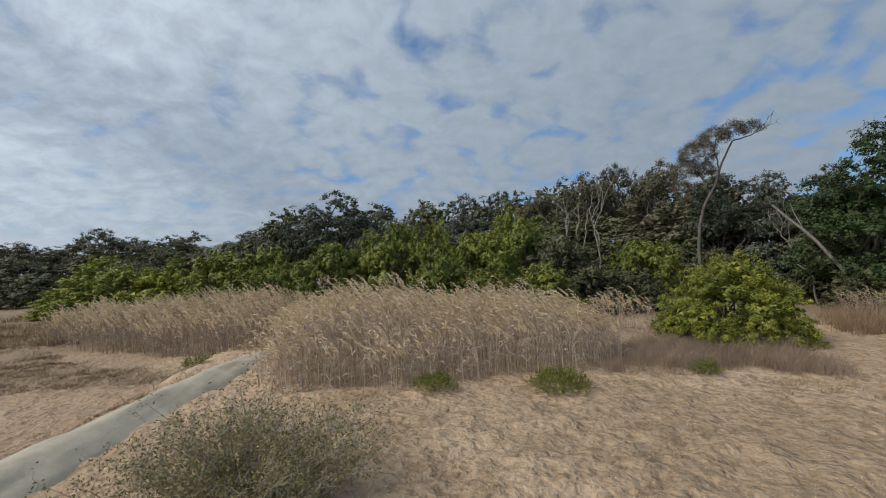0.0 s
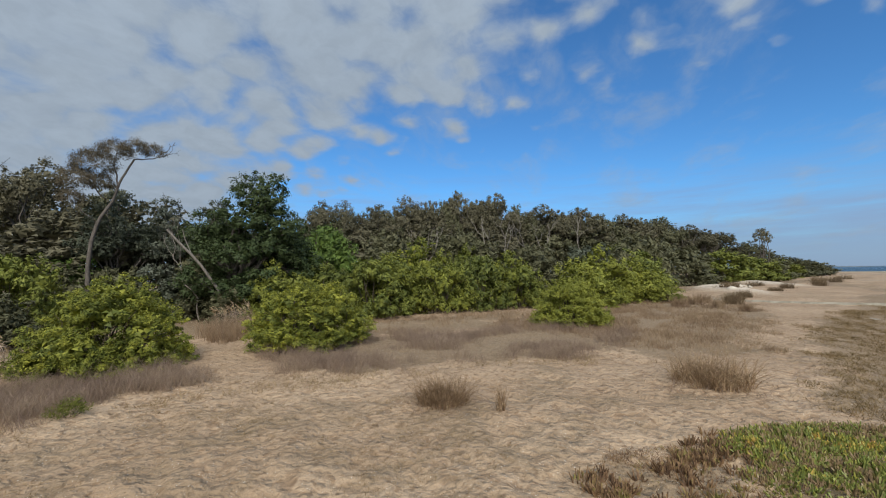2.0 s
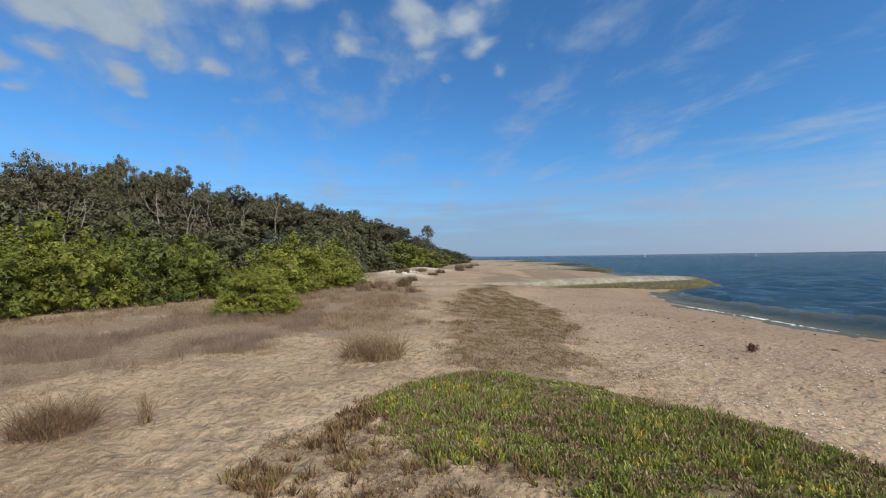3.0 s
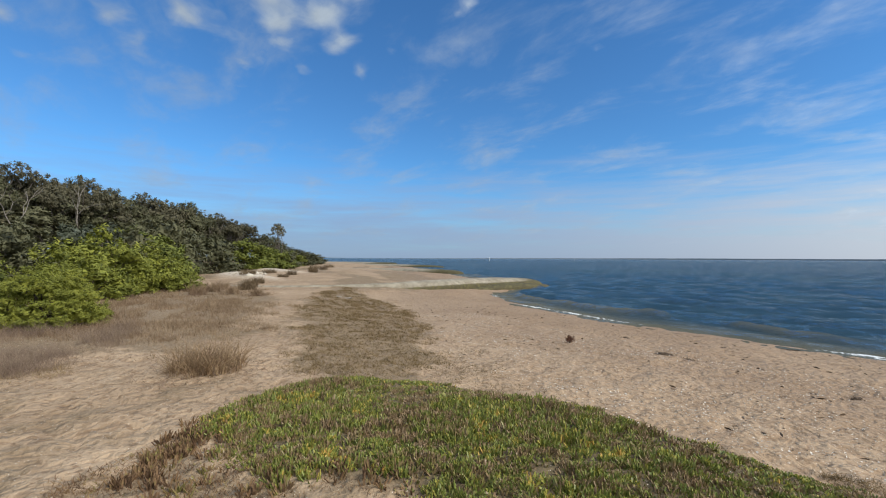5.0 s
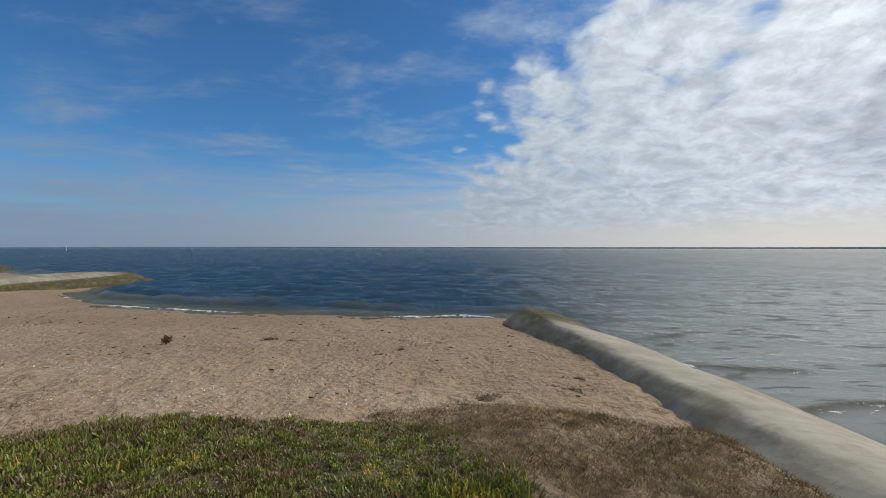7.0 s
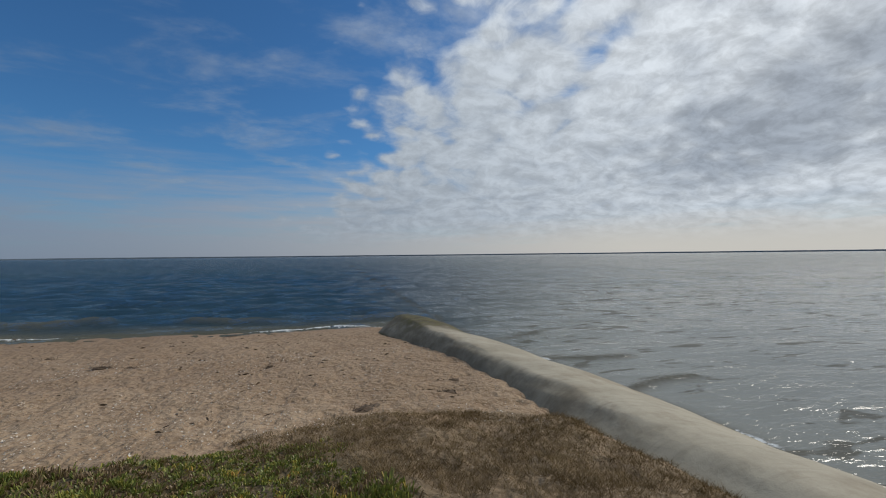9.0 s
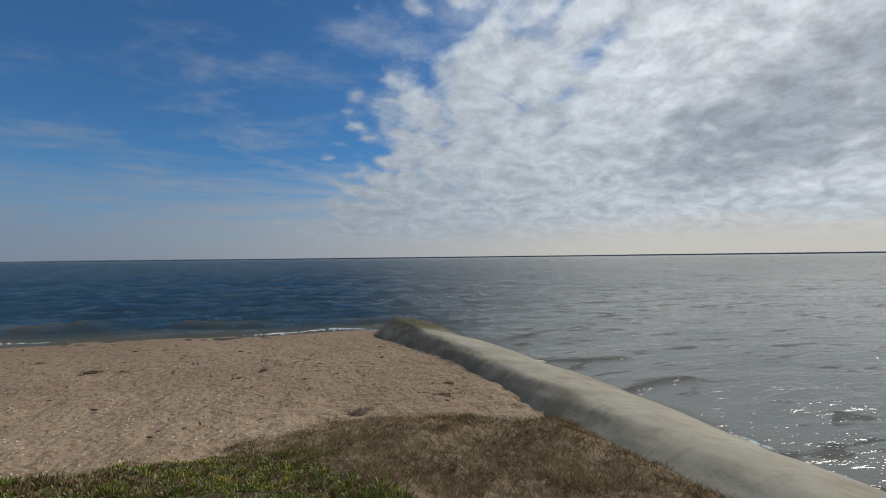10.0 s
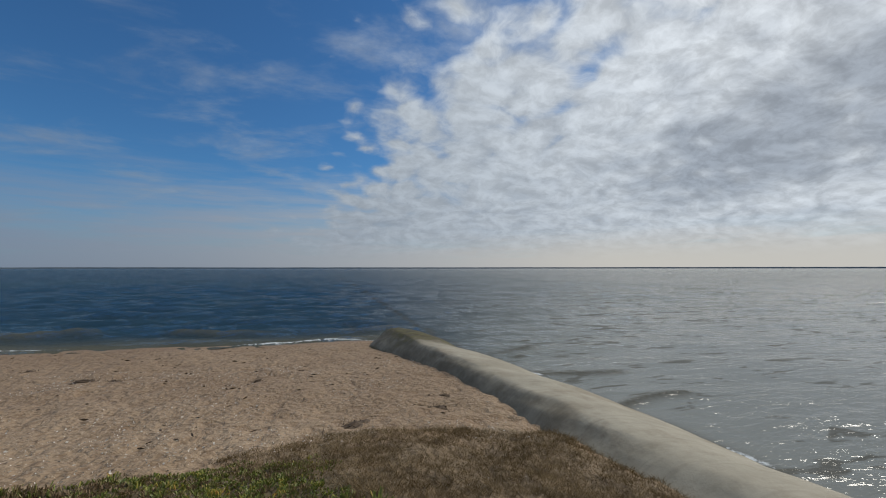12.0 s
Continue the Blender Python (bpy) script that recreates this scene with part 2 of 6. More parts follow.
def sand_material():
    m, t = material("sand")
    pos = t("ShaderNodeTexCoord", out=3)
    wet = t("ShaderNodeAttribute", {"attribute_name": "wet"}, out=2)
    thatch = t("ShaderNodeAttribute", {"attribute_name": "thatch"}, out=2)
    shell = t("ShaderNodeAttribute", {"attribute_name": "shell"}, out=2)
    big = t.noise(pos, 0.35, 4.0, 0.6)
    mid = t.noise(pos, 4.0, 6.0, 0.68, 0.3)
    small = t.noise(pos, 16.0, 5.0, 0.7)
    grit = t.noise(pos, 120.0, 3.0, 0.7)
    prints = t.noise(pos, 8.0, 3.0, 0.5, 0.2)
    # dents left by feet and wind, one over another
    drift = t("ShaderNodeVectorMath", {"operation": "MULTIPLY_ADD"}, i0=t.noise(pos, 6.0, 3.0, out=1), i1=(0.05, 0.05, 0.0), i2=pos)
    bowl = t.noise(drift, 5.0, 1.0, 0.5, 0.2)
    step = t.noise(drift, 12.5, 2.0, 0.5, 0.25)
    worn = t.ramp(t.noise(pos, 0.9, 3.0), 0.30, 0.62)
    dent_shade = t.math("MULTIPLY", t.math("MAXIMUM", t.math("MULTIPLY", t.ramp(step, 0.46, 0.36), 0.7), t.math("MULTIPLY", t.ramp(bowl, 0.45, 0.33), 0.8)), t.math("MULTIPLY_ADD", worn, 0.5, 0.5))
    col = t.mix(t.ramp(big, 0.35, 0.68), rgb(0.335, 0.236, 0.149), rgb(0.448, 0.328, 0.216))
    col = t.mix(t.math("MULTIPLY", t.ramp(t.noise(pos, 13.0, 4.0, 0.65), 0.50, 0.72), 0.32), col, rgb(0.235, 0.162, 0.100))
    col = t.mix(t.math("MULTIPLY", t.ramp(grit, 0.52, 0.75), 0.35), col, rgb(0.52, 0.43, 0.33))
    # dents and hollows painted dark: their shade, and some darker sand
    col = t.mix(t.math("MULTIPLY", t.math("MAXIMUM", dent_shade, t.ramp(t.math("ADD", prints, t.math("MULTIPLY", small, 0.5)), 0.72, 0.54)), 0.66), col, rgb(0.165, 0.098, 0.052))
    # dead grass and litter
    patchy = t.noise(pos, 1.3, 5.0, 0.62, 0.4)
    litter = t.ramp(t.math("ADD", t.math("MULTIPLY_ADD", mid, 0.5, t.math("MULTIPLY_ADD", prints, -0.35, t.math("MULTIPLY_ADD", small, 0.4, t.math("MULTIPLY", patchy, 1.1)))), thatch), 1.22, 1.62)
    lit_col = t.mix(t.ramp(small, 0.35, 0.68), rgb(0.115, 0.078, 0.044), rgb(0.235, 0.163, 0.098))
    lit_col = t.mix(t.math("MULTIPLY", t.ramp(grit, 0.4, 0.65), 0.5), lit_col, rgb(0.36, 0.29, 0.19))
    col = t.mix(t.math("MULTIPLY", litter, 0.80), col, lit_col)
    # dead stems matted under the succulents, with the shade between the leaves painted in
    stems = t("ShaderNodeAttribute", {"attribute_name": "mat"}, out=2)
    col = t.mix(t.math("MULTIPLY", stems, 0.9), col, t.mix(t.ramp(small, 0.35, 0.65), rgb(0.062, 0.050, 0.028), rgb(0.150, 0.115, 0.062)))
    # shell grit
    spots = t("ShaderNodeTexVoronoi", {"feature": "F1"}, Vector=pos, Scale=38.0, Randomness=1.0)
    fleck = t.math("MULTIPLY", t.math("SUBTRACT", 1.0, t.ramp(spots, 0.10, 0.22)), t.ramp(t.math("ADD", t.noise(pos, 24.0, 2.0), t.math("MULTIPLY", shell, 0.35)), 0.60, 0.78))
    col = t.mix(fleck, col, rgb(0.78, 0.72, 0.64))
    pale = t("ShaderNodeAttribute", {"attribute_name": "pale"}, out=2)
    col = t.mix(t.math("MULTIPLY", pale, t.ramp(mid, 0.3, 0.6)), col, rgb(0.62, 0.55, 0.45))
    col = t.mix(t.math("MULTIPLY", wet, 0.72), col, rgb(0.225, 0.146, 0.088))
    h = t.math("ADD", t.math("MULTIPLY", small, 0.007), t.math("MULTIPLY", grit, 0.002))
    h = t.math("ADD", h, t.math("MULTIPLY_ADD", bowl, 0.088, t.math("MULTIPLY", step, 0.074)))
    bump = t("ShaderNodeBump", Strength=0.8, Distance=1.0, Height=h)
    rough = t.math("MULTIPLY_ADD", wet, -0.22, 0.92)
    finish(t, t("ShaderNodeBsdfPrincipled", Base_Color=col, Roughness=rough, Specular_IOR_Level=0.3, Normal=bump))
    return m


def water_material():
    m, t = material("sea_water")
    pos = t("ShaderNodeTexCoord", out=3)
    depth = t("ShaderNodeAttribute", {"attribute_name": "depth"}, out=2)
    foam = t("ShaderNodeAttribute", {"attribute_name": "foam"}, out=2)
    chop = t("ShaderNodeAttribute", {"attribute_name": "chop"}, out=2)
    murk = t("ShaderNodeAttribute", {"attribute_name": "murk"}, out=2)
    turn = t("ShaderNodeMapping", Vector=pos, Rotation=(0, 0, radians(12)), Scale=(0.36, 1.0, 1.0))
    a = t.noise(turn, 2.4, 5.0, 0.6, 0.25)
    b = t.noise(turn, 0.42, 4.0, 0.55, 0.2)
    c = t.noise(turn, 5.5, 3.0, 0.6)
    e = t.noise(turn, 1.0, 4.0, 0.5, 0.2)
    h = t.math("ADD", t.math("MULTIPLY_ADD", e, 0.34, t.math("MULTIPLY", a, 0.30)), t.math("ADD", t.math("MULTIPLY", b, 0.22), t.math("MULTIPLY", c, 0.11)))
    bump = t("ShaderNodeBump", Strength=1.0, Distance=1.0, Height=t.math("MULTIPLY_ADD", h, chop, t.math("MULTIPLY_ADD", c, 0.016, t.math("MULTIPLY", a, 0.03))))
    col = t.mix(t.ramp(depth, 0.0, 0.32), rgb(0.125, 0.112, 0.078), rgb(0.021, 0.054, 0.094))
    # pale silt colour, lightened further to stand in for mirrored bright cloud
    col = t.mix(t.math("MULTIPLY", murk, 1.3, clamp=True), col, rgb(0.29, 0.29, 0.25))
    col = t.mix(t.ramp(t.noise(pos, 0.03, 3.0), 0.4, 0.65), col, t.mix(0.25, col, rgb(0.04, 0.075, 0.075)))
    # wave fronts from noise: their dark and dimmed mirroring painted, not from slope
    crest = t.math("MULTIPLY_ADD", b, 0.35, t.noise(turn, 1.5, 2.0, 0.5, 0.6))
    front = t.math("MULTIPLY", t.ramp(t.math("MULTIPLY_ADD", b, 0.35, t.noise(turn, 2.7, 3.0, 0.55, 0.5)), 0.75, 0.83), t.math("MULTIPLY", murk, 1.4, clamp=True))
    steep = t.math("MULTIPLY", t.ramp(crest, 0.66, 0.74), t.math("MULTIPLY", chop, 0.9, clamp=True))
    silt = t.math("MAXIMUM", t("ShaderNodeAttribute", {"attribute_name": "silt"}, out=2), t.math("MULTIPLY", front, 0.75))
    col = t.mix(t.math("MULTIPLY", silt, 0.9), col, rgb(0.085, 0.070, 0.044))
    lace = t.ramp(t.math("ADD", t.noise(pos, 6.0, 6.0, 0.7, 0.5), t.math("MULTIPLY", foam, 0.75)), 0.95, 1.10)
    caps = t.math("MULTIPLY", t.math("MULTIPLY", t.ramp(a, 0.70, 0.76), t.ramp(b, 0.54, 0.66)), t.ramp(chop, 0.5, 0.9))
    white = t.math("MAXIMUM", lace, t.math("MULTIPLY", caps, 0.5))
    col = t.mix(white, col, rgb(0.80, 0.82, 0.82))
    body = t("ShaderNodeBsdfDiffuse", Color=col, Roughness=0.5)
    gloss = t("ShaderNodeBsdfGlossy", Color=rgb(1, 1, 1), Roughness=0.09, Normal=bump)
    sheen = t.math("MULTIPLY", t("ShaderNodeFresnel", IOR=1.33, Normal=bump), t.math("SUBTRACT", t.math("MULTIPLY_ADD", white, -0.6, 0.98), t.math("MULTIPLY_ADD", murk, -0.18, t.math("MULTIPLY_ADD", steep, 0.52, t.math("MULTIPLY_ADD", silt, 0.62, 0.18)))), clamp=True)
    finish(t, t("ShaderNodeMixShader", i0=sheen, i1=body, i2=gloss))
    return m


def tube_material():
    """Grey-beige geotextile, worn; green-brown algae where it meets the sea."""
    m, t = material("geotextile")
    pos = t("ShaderNodeTexCoord", out=3)
    algae = t("ShaderNodeAttribute", {"attribute_name": "algae"}, out=2)
    big = t.noise(pos, 0.7, 4.0, 0.6)
    mid = t.noise(pos, 4.0, 5.0, 0.65)
    weave = t.noise(pos, 90.0, 3.0, 0.7)
    col = t.mix(t.ramp(big, 0.35, 0.65), rgb(0.335, 0.298, 0.228), rgb(0.430, 0.388, 0.305))
    col = t.mix(t.math("MULTIPLY", t.ramp(mid, 0.45, 0.72), 0.25), col, rgb(0.22, 0.20, 0.15))
    col = t.mix(t.math("MULTIPLY", t.ramp(weave, 0.45, 0.7), 0.22), col, rgb(0.22, 0.20, 0.165))
    col = t.mix(t.math("MULTIPLY", t.ramp(t.noise(pos, 1.1, 6.0, 0.68), 0.47, 0.66), 0.38), col, rgb(0.235, 0.178, 0.115))
    # soiling, and the shade of one flank, both painted into the colour
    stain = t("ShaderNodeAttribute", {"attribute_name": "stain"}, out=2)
    dirt_shade = t.ramp(t.math("ADD", stain, t.math("MULTIPLY_ADD", t.noise(pos, 2.2, 6.0, 0.7), 0.9, -0.45)), 0.25, 0.95)
    col = t.mix(t.math("MULTIPLY", dirt_shade, 0.85), col, rgb(0.105, 0.086, 0.060))
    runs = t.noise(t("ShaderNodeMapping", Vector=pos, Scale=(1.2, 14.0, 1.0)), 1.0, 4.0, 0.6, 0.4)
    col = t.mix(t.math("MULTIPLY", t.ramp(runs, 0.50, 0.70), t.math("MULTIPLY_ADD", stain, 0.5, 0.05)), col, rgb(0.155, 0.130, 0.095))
    growth = t.ramp(t.math("ADD", algae, t.math("MULTIPLY_ADD", mid, 0.6, -0.3)), 0.35, 0.75)
    col = t.mix(growth, col, t.mix(t.ramp(mid, 0.4, 0.65), rgb(0.066, 0.056, 0.030), rgb(0.118, 0.104, 0.046)))
    h = t.math("ADD", t.math("MULTIPLY", mid, 0.02), t.math("MULTIPLY", weave, 0.003))
    bump = t("ShaderNodeBump", Strength=0.7, Distance=1.0, Height=h)
    finish(t, t("ShaderNodeBsdfPrincipled", Base_Color=col, Roughness=0.8, Specular_IOR_Level=0.25, Normal=bump))
    return m


def plain_material(name, a, b, scale, rough=0.85):
    m, t = material(name)
    pos = t("ShaderNodeTexCoord", out=3)
    n = t.noise(pos, scale, 5.0, 0.65)
    col = t.mix(t.ramp(n, 0.32, 0.70), rgb(*a), rgb(*b))
    bump = t("ShaderNodeBump", Strength=0.5, Distance=0.05, Height=n)
    finish(t, t("ShaderNodeBsdfPrincipled", Base_Color=col, Roughness=rough, Normal=bump))
    return m


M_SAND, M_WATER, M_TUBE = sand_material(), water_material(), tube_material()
# wooded shore whose distance haze is put into the blue-grey colour
M_FARHAZE = plain_material("far_shore_haze", (0.10, 0.14, 0.185), (0.14, 0.175, 0.21), 0.01)
M_SEAWEED = plain_material("dried_seaweed", (0.055, 0.035, 0.022), (0.14, 0.095, 0.06), 12.0)
M_DRIFT = plain_material("driftwood", (0.30, 0.27, 0.23), (0.46, 0.42, 0.37), 8.0)
M_SHELL = plain_material("shell_pieces", (0.62, 0.55, 0.47), (0.80, 0.75, 0.68), 20.0)
M_ROCK = plain_material("pale_rock", (0.40, 0.35, 0.28), (0.62, 0.57, 0.49), 1.5)
M_PAINT = plain_material("white_paint", (0.72, 0.72, 0.72), (0.82, 0.82, 0.82), 3.0, 0.5)


# ---- geometry helpers ----
rng = np.random.default_rng(7)


def lattice(ix, iy, seed):
    v = np.sin(ix * 127.1 + iy * 311.7 + seed * 74.7) * 43758.5453
    return v - np.floor(v)


def value_noise(x, y, seed=0):
    ix, iy = np.floor(x), np.floor(y)
    fx, fy = x - ix, y - iy
    fx, fy = fx * fx * (3 - 2 * fx), fy * fy * (3 - 2 * fy)
    a, b = lattice(ix, iy, seed), lattice(ix + 1, iy, seed)
    c, d = lattice(ix, iy + 1, seed), lattice(ix + 1, iy + 1, seed)
    return (a * (1 - fx) + b * fx) * (1 - fy) + (c * (1 - fx) + d * fx) * fy


def fbm(x, y, seed=0, octaves=4):
    total, amp, norm = 0.0, 1.0, 0.0
    for k in range(octaves):
        total = total + amp * value_noise(x * 2 ** k, y * 2 ** k, seed + k * 3)
        norm += amp
        amp *= 0.55
    return total / norm


def smooth(v, lo, hi):
    v = np.clip((v - lo) / (hi - lo), 0, 1)
    return v * v * (3 - 2 * v)


def inside(x, y, poly):
    """Signed distance to a polygon in the plan, positive inside."""
    p = np.asarray(poly, float)
    q = np.roll(p, -1, 0)
    best = np.full(np.shape(x), 1e9)
    odd = np.zeros(np.shape(x), bool)
    for (ax, ay), (bx, by) in zip(p, q):
        ex, ey = bx - ax, by - ay
        t = np.clip(((x - ax) * ex + (y - ay) * ey) / (ex * ex + ey * ey), 0, 1)
        best = np.minimum(best, np.hypot(x - ax - t * ex, y - ay - t * ey))
        with np.errstate(divide="ignore", invalid="ignore"):
            cross = ((ay > y) != (by > y)) & (x < ex * (y - ay) / (by - ay) + ax)
        odd ^= cross
    return np.where(odd, best, -best)


def grid_mesh(name, verts, faces, smooth_shade=True):
    """A mesh from arrays of vertices and of equal-sided faces."""
    me = bpy.data.meshes.new(name)
    n, k = faces.shape
    me.vertices.add(len(verts))
    me.vertices.foreach_set("co", np.ascontiguousarray(verts, dtype=np.float32).ravel())
    me.loops.add(n * k)
    me.loops.foreach_set("vertex_index", np.ascontiguousarray(faces, dtype=np.int32).ravel())
    me.polygons.add(n)
    me.polygons.foreach_set("loop_start", np.arange(0, n * k, k, dtype=np.int32))
    me.update(calc_edges=True)
    me.polygons.foreach_set("use_smooth", np.full(n, smooth_shade))
    me.validate()
    return me


def strips(name, p):
    """One mesh of many ribbons; p has the shape (ribbons, rungs, 2, 3)."""
    n, k = p.shape[:2]
    base = (np.arange(n) * k * 2)[:, None] + (np.arange(k - 1) * 2)[None, :]
    faces = np.stack([base, base + 1, base + 3, base + 2], -1).reshape(-1, 4)
    return grid_mesh(name, p.reshape(-1, 3), faces, False)


def unit(v):
    return v / np.maximum(np.linalg.norm(v, axis=-1, keepdims=True), 1e-9)


def leaf_ribbons(c, d, length, width, droop=0.0):
    """Pointed leaves at c along d."""
    n = len(c)
    side = unit(np.cross(d, rng.normal(size=(n, 3))))
    length, width = np.broadcast_to(length, n)[:, None], np.broadcast_to(width, n)[:, None]
    mid = c + d * length * 0.5
    tip = c + d * length - np.array([0, 0, 1.0]) * droop * length
    return np.stack([np.stack([c - side * width * 0.12, c + side * width * 0.12], 1),
                     np.stack([mid - side * width * 0.5, mid + side * width * 0.5], 1),
                     np.stack([tip - side * width * 0.06, tip + side * width * 0.06], 1)], 1)


def blade_ribbons(base, height, width, lean, rungs=3, curl=1.6, wind=(0.0, 0.0)):
    """Upright blades that bend outwards and a little with the wind."""
    n = len(base)
    a = rng.uniform(0, 2 * np.pi, n)
    out = np.stack([np.cos(a), np.sin(a), np.zeros(n)], 1) * np.broadcast_to(lean, n)[:, None]
    out[:, 0] += wind[0]
    out[:, 1] += wind[1]
    b = rng.uniform(0, 2 * np.pi, n)
    side = np.stack([np.cos(b), np.sin(b), np.zeros(n)], 1)
    h, wd = np.broadcast_to(height, n)[:, None], np.broadcast_to(width, n)[:, None]
    rows = []
    for k in range(rungs):
        f = k / (rungs - 1)
        c = base + out * h * f ** curl + np.array([0, 0, 1.0]) * h * (f - 0.18 * f * f * np.linalg.norm(out, axis=1, keepdims=True))
        s = side * wd * 0.5 * (1 - f ** 1.5 * 0.92)
        rows.append(np.stack([c - s, c + s], 1))
    return np.stack(rows, 1)


def shoots(centres, ways, count, reach, length, width, spread=0.7):
    """Leafy shoots: leaves set along short stems that start at the centres."""
    n = len(centres)
    f = rng.uniform(0.05, 1, (n, count, 1))
    c = centres[:, None] + ways[:, None] * reach * f + rng.normal(size=(n, count, 3)) * reach * 0.13
    d = unit(ways[:, None] * 0.9 + rng.normal(size=(n, count, 3)) * spread)
    m = n * count
    return leaf_ribbons(c.reshape(-1, 3), d.reshape(-1, 3), length * rng.uniform(0.6, 1.25, m), width * rng.uniform(0.7, 1.2, m), 0.12)


def limb_mesh(name, limbs, sides=6):
    """Tapered round limbs in one mesh; each limb is a list of (point, radius)."""
    verts, faces = [], []
    for limb in limbs:
        start = len(verts)
        for k, (p, r) in enumerate(limb):
            p = Vector(p)
            a = Vector(limb[max(k - 1, 0)][0])
            b = Vector(limb[min(k + 1, len(limb) - 1)][0])
            t = (b - a).normalized()
            u = t.orthogonal().normalized()
            v = t.cross(u)
            for s in range(sides):
                g = 2 * math.pi * s / sides
                verts.append(p + (u * math.cos(g) + v * math.sin(g)) * r)
        for k in range(len(limb) - 1):
            for s in range(sides):
                a0, b0 = start + k * sides + s, start + k * sides + (s + 1) % sides
                faces.append((a0, b0, b0 + sides, a0 + sides))
    return grid_mesh(name, np.array([tuple(v) for v in verts]), np.array(faces))


def wander(a, b, r0, r1, steps=5, bend=0.12):
    """A crooked limb from a to b."""
    a, b = Vector(a), Vector(b)
    size = (b - a).length
    out, drift = [], Vector((0, 0, 0))
    for k in range(steps + 1):
        f = k / steps
        if 0 < k < steps:
            drift = drift + Vector(rng.normal(size=3)) * size * bend / steps * 1.6
        env = math.sin(math.pi * f)
        out.append((tuple(a.lerp(b, f) + drift * env), r0 + (r1 - r0) * f))
    return out


def part(name, me, mat, parent, label="", kind=""):
    ob = new(name, me)
    if not me.materials:
        me.materials.append(mat)
    ob.parent = parent
    return tagged(ob, label, kind=kind)


def thing(name, label, category, group="", where=None):
    ob = tagged(new(name), label, category, group)
    if where is not None:
        ob.matrix_basis = where
    return ob


def single(name, me, mat, label, category, kind="", group=""):
    ob = new(name, me)
    me.materials.append(mat)
    return tagged(ob, label, category, group, kind)


def float_layer(me, name, values):
    me.attributes.new(name, "FLOAT", "POINT").data.foreach_set("value", np.ascontiguousarray(values, dtype=np.float32))


# ---- the lie of the land ----
SEA = -0.60
SHORE_X = [-400, -80, -14, -8, -5.0, -3.9, -2.6, -1, 4, 9, 12.4, 16, 19.5, 21.5, 24, 47, 93, 150, 200, 226, 240, 5000]
SHORE_Y = [200, 44, 8, 2.5, -1.5, -9, -14.0, -14.4, -14.5, -15.15, -16.0, -17.4, -20, -25, -27.5, -40, -65, -88, -104, -98, 900, 900]
TUBE_EDGE_Y = [-15, -12, -9.1, -7.4, -6.3, -5.3, -4.2, -3.6, 0]
TUBE_EDGE_X = [-3.6, -3.9, -4.44, -4.69, -4.87, -5.05, -5.07, -5.02, -4.6]
PATHWAY = [(5.7, 6.3), (6.8, 7.5), (7.5, 9.2), (8.1, 11.2), (9.2, 14.5), (11.0, 14.5), (9.5, 11.9), (8.9, 10.2), (8.4, 8.8), (7.85, 7.6), (7.2, 6.7), (6.6, 6.0)]
WEST_SAND = [(-4.6, 2.8), (-4.7, 7.8), (-6.5, 8.2), (-10.5, 7.8), (-10.0, 3.5)]
FRINGE = [(3.7, 0.5), (4.1, 0.45), (5.2, -0.5), (5.2, -1.0), (4.3, -1.1), (3.6, -1.5), (2.6, -1.9), (1.4, -1.6), (2.2, -1.0), (3.2, -0.4)]
RIM = [(3.4, 0.3), (3.85, 0.48), (4.3, 0.22), (4.75, -0.2), (5.05, -0.6), (4.65, -0.8), (4.35, -0.35), (3.9, 0.02)]
CARPET = [(4.95, -0.6), (5.5, -1.1), (5.88, -1.65), (6.0, -2.2), (5.6, -3.1), (4.8, -3.9), (3.2, -4.55), (1.5, -4.85), (0.2, -4.5), (-0.5, -3.75), (-0.75, -3.2), (0.3, -2.4), (1.8, -1.6), (2.8, -1.7), (3.8, -1.05)]
GREY = [(7.0, -2.5), (12, -4.4), (19, -7.4), (23.5, -11.4), (16, -10.2), (10.6, -7.7), (7.7, -5.8), (6.1, -4.7), (5.3, -3.4)]
BROWN = [(1.2, -5.1), (0, -5.4), (-1.2, -5.3), (-2.75, -4.8), (-3.35, -3.0), (-3.4, 0.6), (-2.2, 1.0), (-1.0, -2.0), (-0.3, -3.6), (0.6, -4.5)]
SEDGE_A = [(2.7, 7.2), (4.9, 6.5), (5.9, 6.2), (6.3, 7.4), (7.2, 9.0), (5, 9.4), (3.4, 8.8)]
SEDGE_B = [(6.6, 5.9), (6.8, 4.4), (8.2, 3.0), (9.1, 1.1), (10.6, -0.4), (13.5, -0.8), (14, 2), (12, 5), (10, 7.2), (7.8, 7.4)]
SEDGE_C = [(10.6, -1.2), (12.5, -3.0), (16, -4.2), (22, -4.8), (27, -5.6), (26, -2.5), (20, 2.0), (14.5, 3.8)]
SEDGE_D = [(8.4, 9.6), (10.4, 12.2), (13.5, 12.6), (14.5, 10.5), (11.5, 9.6)]
REED_A = [(-2.7, 6.5), (-0.9, 6.4), (0.8, 6.8), (2.5, 7.2), (3.2, 8.6), (2.6, 10.6), (1.0, 12.4), (-3.6, 12.6), (-3.3, 8.3)]
REED_B = [(-3.4, 8.8), (-4.4, 9.4), (-5.9, 10.0), (-7.4, 10.4), (-9.4, 11.4), (-11.6, 12.6), (-13.0, 14.4), (-12.4, 16.0), (-7.5, 15.6), (-3.4, 13.4)]
